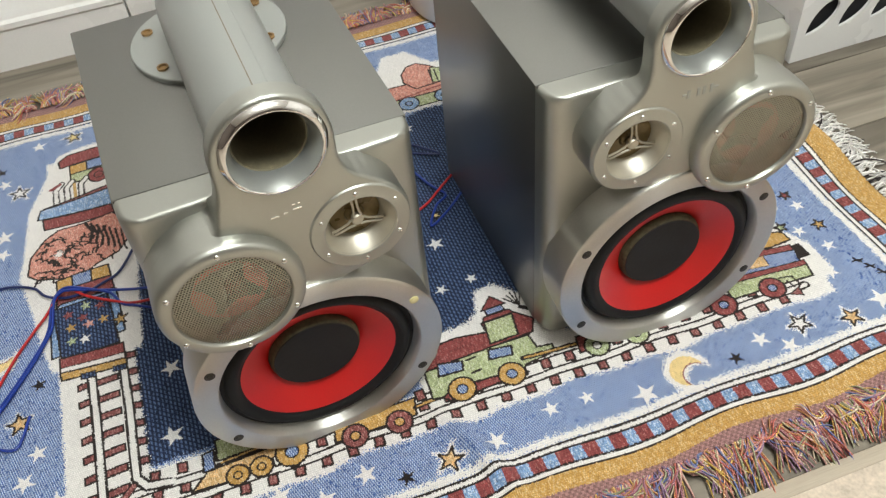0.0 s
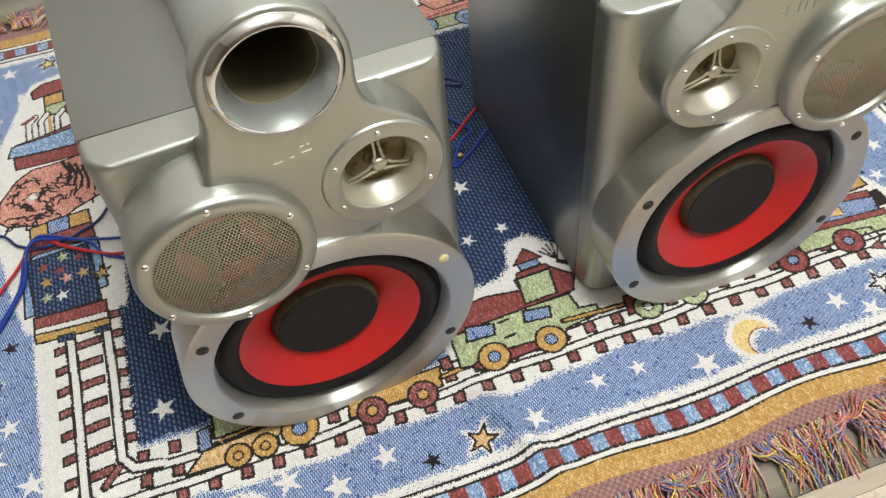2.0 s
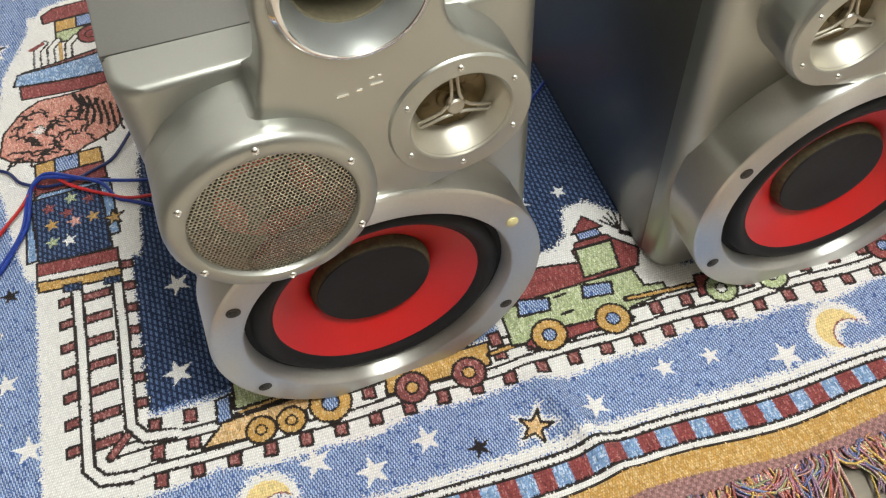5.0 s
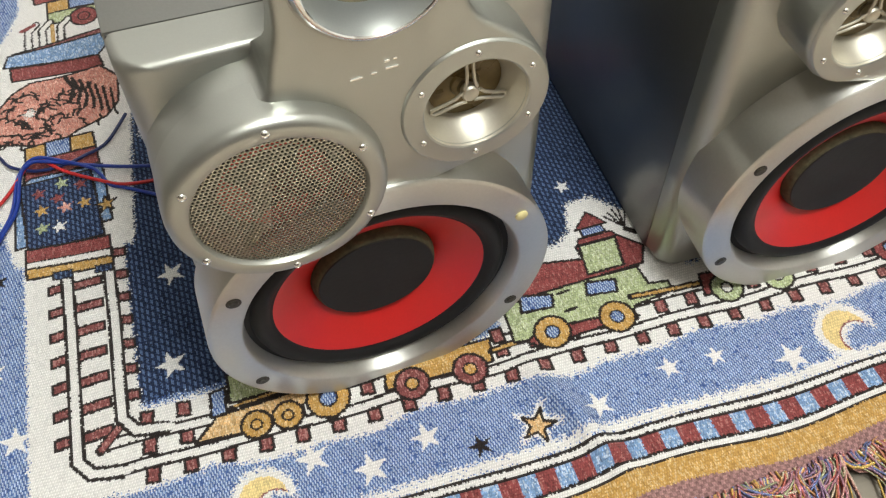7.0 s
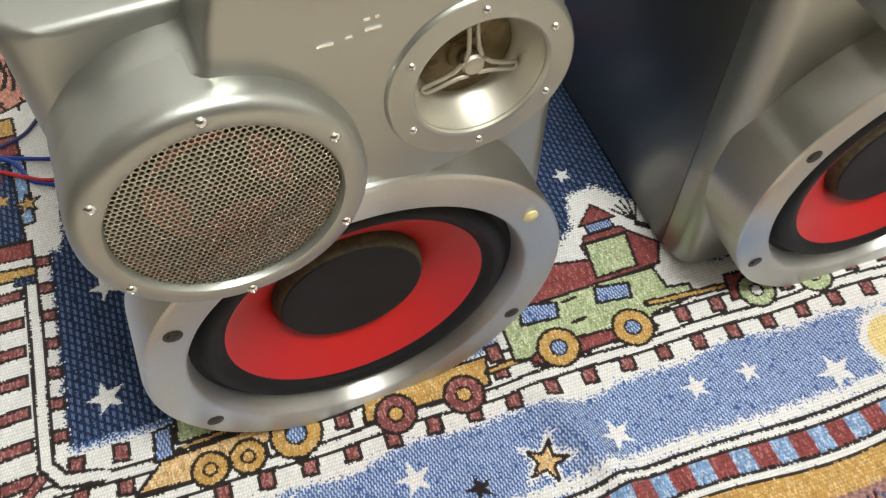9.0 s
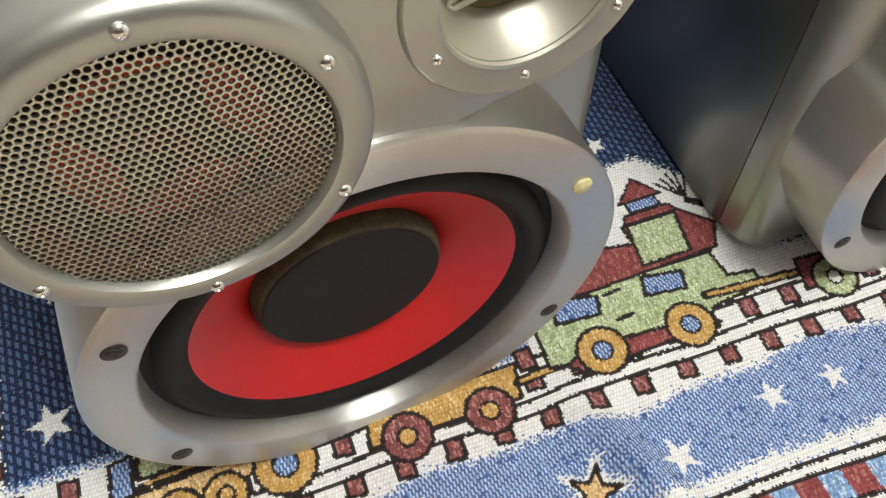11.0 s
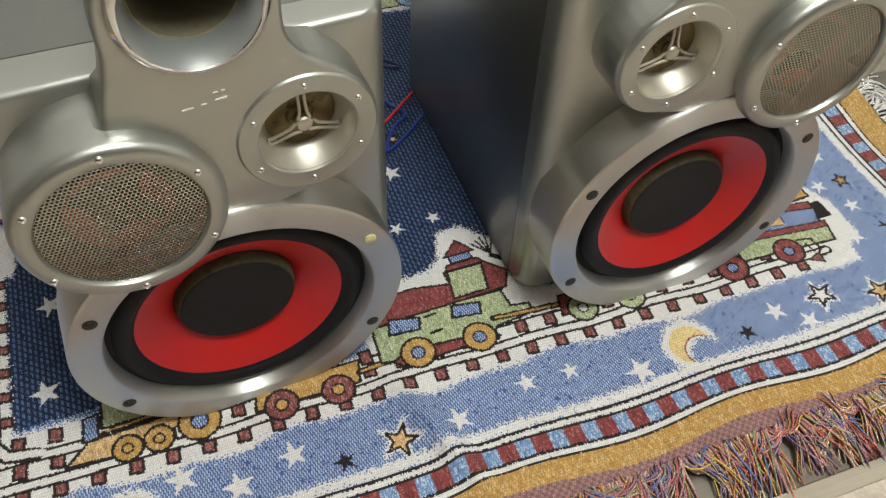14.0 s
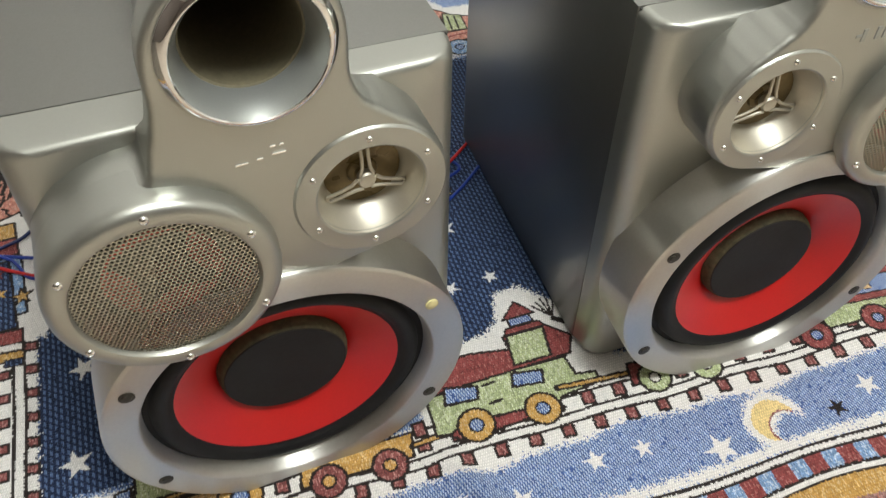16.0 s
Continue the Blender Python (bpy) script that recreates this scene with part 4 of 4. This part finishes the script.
    # what is left of the badge, drawn as plain bars
    if s > 0:
        for x, z, w, h in ((-0.0095, 0.2976, 0.0062, 0.0013), (-0.0010, 0.2983, 0.0032, 0.0013), (0.0080, 0.2994, 0.0068, 0.0013), (0.0058, 0.3040, 0.0030, 0.0013), (0.0098, 0.3042, 0.0022, 0.0013)):
            part("badge_bar", box(x - w / 2, x + w / 2, -0.0668, -0.0655, z - h / 2, z + h / 2, 0.0003, 1), SCREW, fp, "small bright badge remnant")
    else:
        for x, w, h in ((-0.011, 0.003, 0.008), (-0.0145, 0.004, 0.002), (-0.002, 0.003, 0.008), (0.003, 0.003, 0.008), (0.0095, 0.003, 0.008), (0.0135, 0.005, 0.002)):
            part("badge_bar", box(x - w / 2, x + w / 2, -0.0666, -0.0655, 0.3025 - h / 2, 0.3025 + h / 2, 0.0003, 1), PLASTIC, fp, "silver raised badge bar")
    sp.matrix_world = place
    return sp


RUG_TOP = 0.0025
loudspeaker(1, pose(0.0110, 0.5380, RUG_TOP, 0, 0, 3.7), "silver loudspeaker with red woofer cone and worn-off badge on rug", -0.0067, -0.0643, 0.04, 0.0, (0.0, 0.010))
loudspeaker(-1, pose(0.3505, 0.5335, RUG_TOP, 0, 0, 0.4), "silver loudspeaker with red woofer cone and whole badge on rug", 0.0012, -0.0670, 0.01, -0.005, (0.010, 0.007))

# ---- things round the rug ----
def wire(name, points, mat, label, radius=0.0016):
    """A round wire lying along smooth bends through the points."""
    pts = [Vector((x / 1000, y / 1000, z / 1000)) for x, y, z in points]
    path = []
    for k in range(len(pts) - 1):
        a, b, c, d = pts[max(k - 1, 0)], pts[k], pts[k + 1], pts[min(k + 2, len(pts) - 1)]
        for j in range(10):
            t = j / 10
            path.append(0.5 * (2 * b + (c - a) * t + (2 * a - 5 * b + 4 * c - d) * t * t + (3 * b - a - 3 * c + d) * t ** 3))
    path.append(pts[-1])
    return tagged(link(name, sweep(path, radius, 8), mat), label, "speaker cable", "loose speaker cables")


wire("speaker_cable", [(-120, 716, 7), (-165, 720, 7), (-187, 731, 7), (-217, 751, 8), (-236, 770, 9), (-247, 768, 8), (-264, 741, 6), (-278, 722, 6), (-300, 690, 5), (-325, 640, 5), (-345, 580, 5)], REDWIRE, "red speaker cable curled on the rug")
wire("speaker_cable", [(-120, 730, 7), (-164, 741, 7), (-201, 753, 9), (-236, 765, 12), (-247, 764, 11), (-254, 756, 8), (-258, 721, 6), (-269, 698, 5), (-281, 676, 5), (-305, 640, 5), (-330, 600, 5), (-300, 575, 5), (-285, 610, 5)], BLUEWIRE, "blue speaker cable curled on the rug")
wire("speaker_cable", [(-140, 700, 6), (-167, 717, 6), (-180, 725, 6), (-187, 738, 8), (-194, 747, 9), (-216, 759, 12), (-240, 770, 12), (-256, 757, 7), (-264, 712, 6), (-290, 668, 5), (-322, 618, 5), (-338, 560, 5)], BLUEWIRE, "blue speaker cable looped on the rug")
wire("speaker_cable", [(-160, 810, 5), (-174, 784, 6), (-184, 773, 6), (-198, 766, 7), (-214, 760, 7), (-240, 760, 6), (-263, 772, 6), (-277, 791, 6), (-310, 806, 5), (-345, 800, 5)], NAVYWIRE, "dark blue speaker cable crossing the rug")
wire("speaker_cable", [(182, 830, 5), (200, 770, 7), (214, 745, 5), (196, 728, 8), (180, 700, 6), (205, 716, 5), (232, 740, 5)], BLUEWIRE, "blue speaker cable between the cabinets")
wire("speaker_cable", [(150, 720, 5), (186, 735, 8), (208, 752, 9), (232, 775, 5)], REDWIRE, "red speaker cable between the cabinets")
wire("speaker_cable", [(180, 880, 5), (205, 850, 6), (232, 820, 5), (200, 835, 5)], NAVYWIRE, "dark blue speaker cable between the cabinets")


def laundry_basket():
    """White plastic basket: front wall with teardrop openings, side wall and rim; a dark box goes inside."""
    ob = tagged(new("laundry_basket"), "white plastic laundry basket with teardrop openings on the floor", "basket")
    x0, x1, y0, y1, z1 = 0.742, 1.36, 0.806, 1.20, 0.36
    bm = bmesh.new()
    _, outer = loop(bm, [(x0, y0, FLOOR_Z), (x1, y0, FLOOR_Z), (x1, y0, z1), (x0, y0, z1)])
    holes = []
    for row, z in enumerate((0.058, 0.150, 0.242)):
        for k in range(10):
            cx = x0 + 0.036 + 0.052 * k + (0.026 if row % 2 else 0)
            pts = []
            for j in range(24):  # a drop with its tip below
                a = 2 * math.pi * (j + 0.5) / 24
                u, w = -0.030 * math.cos(a), 0.0175 * math.sin(a) * abs(math.sin(a / 2)) ** 0.6
                pts.append((cx + 0.69 * u + 0.72 * w, y0, z + 0.72 * u - 0.69 * w))
            holes += loop(bm, pts)[1]
    fill_ = bmesh.ops.triangle_fill(bm, use_beauty=True, use_dissolve=False, edges=outer + holes)
    faces = [f for f in fill_["geom"] if isinstance(f, bmesh.types.BMFace)]
    grown = bmesh.ops.extrude_face_region(bm, geom=faces)
    for v in grown["geom"]:
        if isinstance(v, bmesh.types.BMVert):
            v.co.y += 0.004
    part("front_wall", bm, WHITEPLASTIC, ob)
    part("side_wall", box(x0, x0 + 0.004, y0 + 0.004, y1, FLOOR_Z, z1, 0.001), WHITEPLASTIC, ob)
    part("side_wall", box(x1 - 0.004, x1, y0 + 0.004, y1, FLOOR_Z, z1, 0.001), WHITEPLASTIC, ob)
    part("back_wall", box(x0 + 0.004, x1 - 0.004, y1 - 0.004, y1, FLOOR_Z, z1, 0.001), WHITEPLASTIC, ob)
    part("rim", box(x0 - 0.012, x1 + 0.012, y0 - 0.012, y0 + 0.004, z1, z1 + 0.018, 0.005, 3), WHITEPLASTIC, ob)
    return ob


laundry_basket()
# plain dark box added inside the basket, so its openings show dark
bm = box(0.755, 1.345, 0.818, 1.185, FLOOR_Z + 0.004, 0.30, 0.03, 4)
tagged(link("laundry", bm, BLACKHOLE), "plain dark box filling the inside of the white basket", "laundry")


def white_bin(place):
    ob = tagged(new("waste_bin"), "round white plastic bin standing behind the rug", "bin")
    bm = bmesh.new()
    rings = []
    for r, z in ((0.0, 0.002), (0.090, 0.002), (0.100, 0.0), (0.105, 0.008), (0.118, 0.27), (0.123, 0.275), (0.121, 0.28), (0.115, 0.275), (0.098, 0.012), (0.0, 0.01)):
        rings.append([bm.verts.new((0, 0, z))] if r == 0 else [bm.verts.new((r * math.cos(2 * math.pi * k / 64), r * math.sin(2 * math.pi * k / 64), z)) for k in range(64)])
    for a, b in zip(rings, rings[1:]):
        for k in range(64):
            j = (k + 1) % 64
            bm.faces.new((a[0], b[j], b[k]) if len(a) == 1 else (a[k], a[j], b[0]) if len(b) == 1 else (a[k], a[j], b[j], b[k]))
    part("bin_body", bm, WHITEPLASTIC, ob)
    ob.matrix_world = place
    return ob


white_bin(pose(0.412, 1.160, RUG_TOP + 0.003))

# ceiling lamp
lamp = tagged(new("ceiling_lamp"), "flat white ceiling lamp with a wide base plate", "lamp")
part("base_plate", box(LAMP[0] - 0.20, LAMP[0] + 0.20, LAMP[1] - 0.20, LAMP[1] + 0.20, CEIL - 0.040, CEIL - 0.001, 0.012), DIFFUSER, lamp)

# floor planks, each a piece of its own
PLANK_W = 0.128
floor = bpy.data.objects["floor"]
plank_rng = random.Random(4)
for row in range(9):
    y0 = 0.2735 + PLANK_W * row
    y1 = min(y0 + PLANK_W - 0.0012, Y1 - 0.001)
    if y1 - y0 < 0.02:
        continue
    x = X0 - plank_rng.uniform(0, 0.9)
    while x < X1:
        a, b = max(x, X0), min(x + 0.914, X1)
        if b - a > 0.03:
            p = link("plank", box(a - (a + b) / 2, b - 0.0012 - (a + b) / 2, -(y1 - y0) / 2, (y1 - y0) / 2, -0.005, 0.0, 0.0008, 1), WOOD, floor)
            p.location = ((a + b) / 2, (y0 + y1) / 2, FLOOR_Z)
        x += 0.914
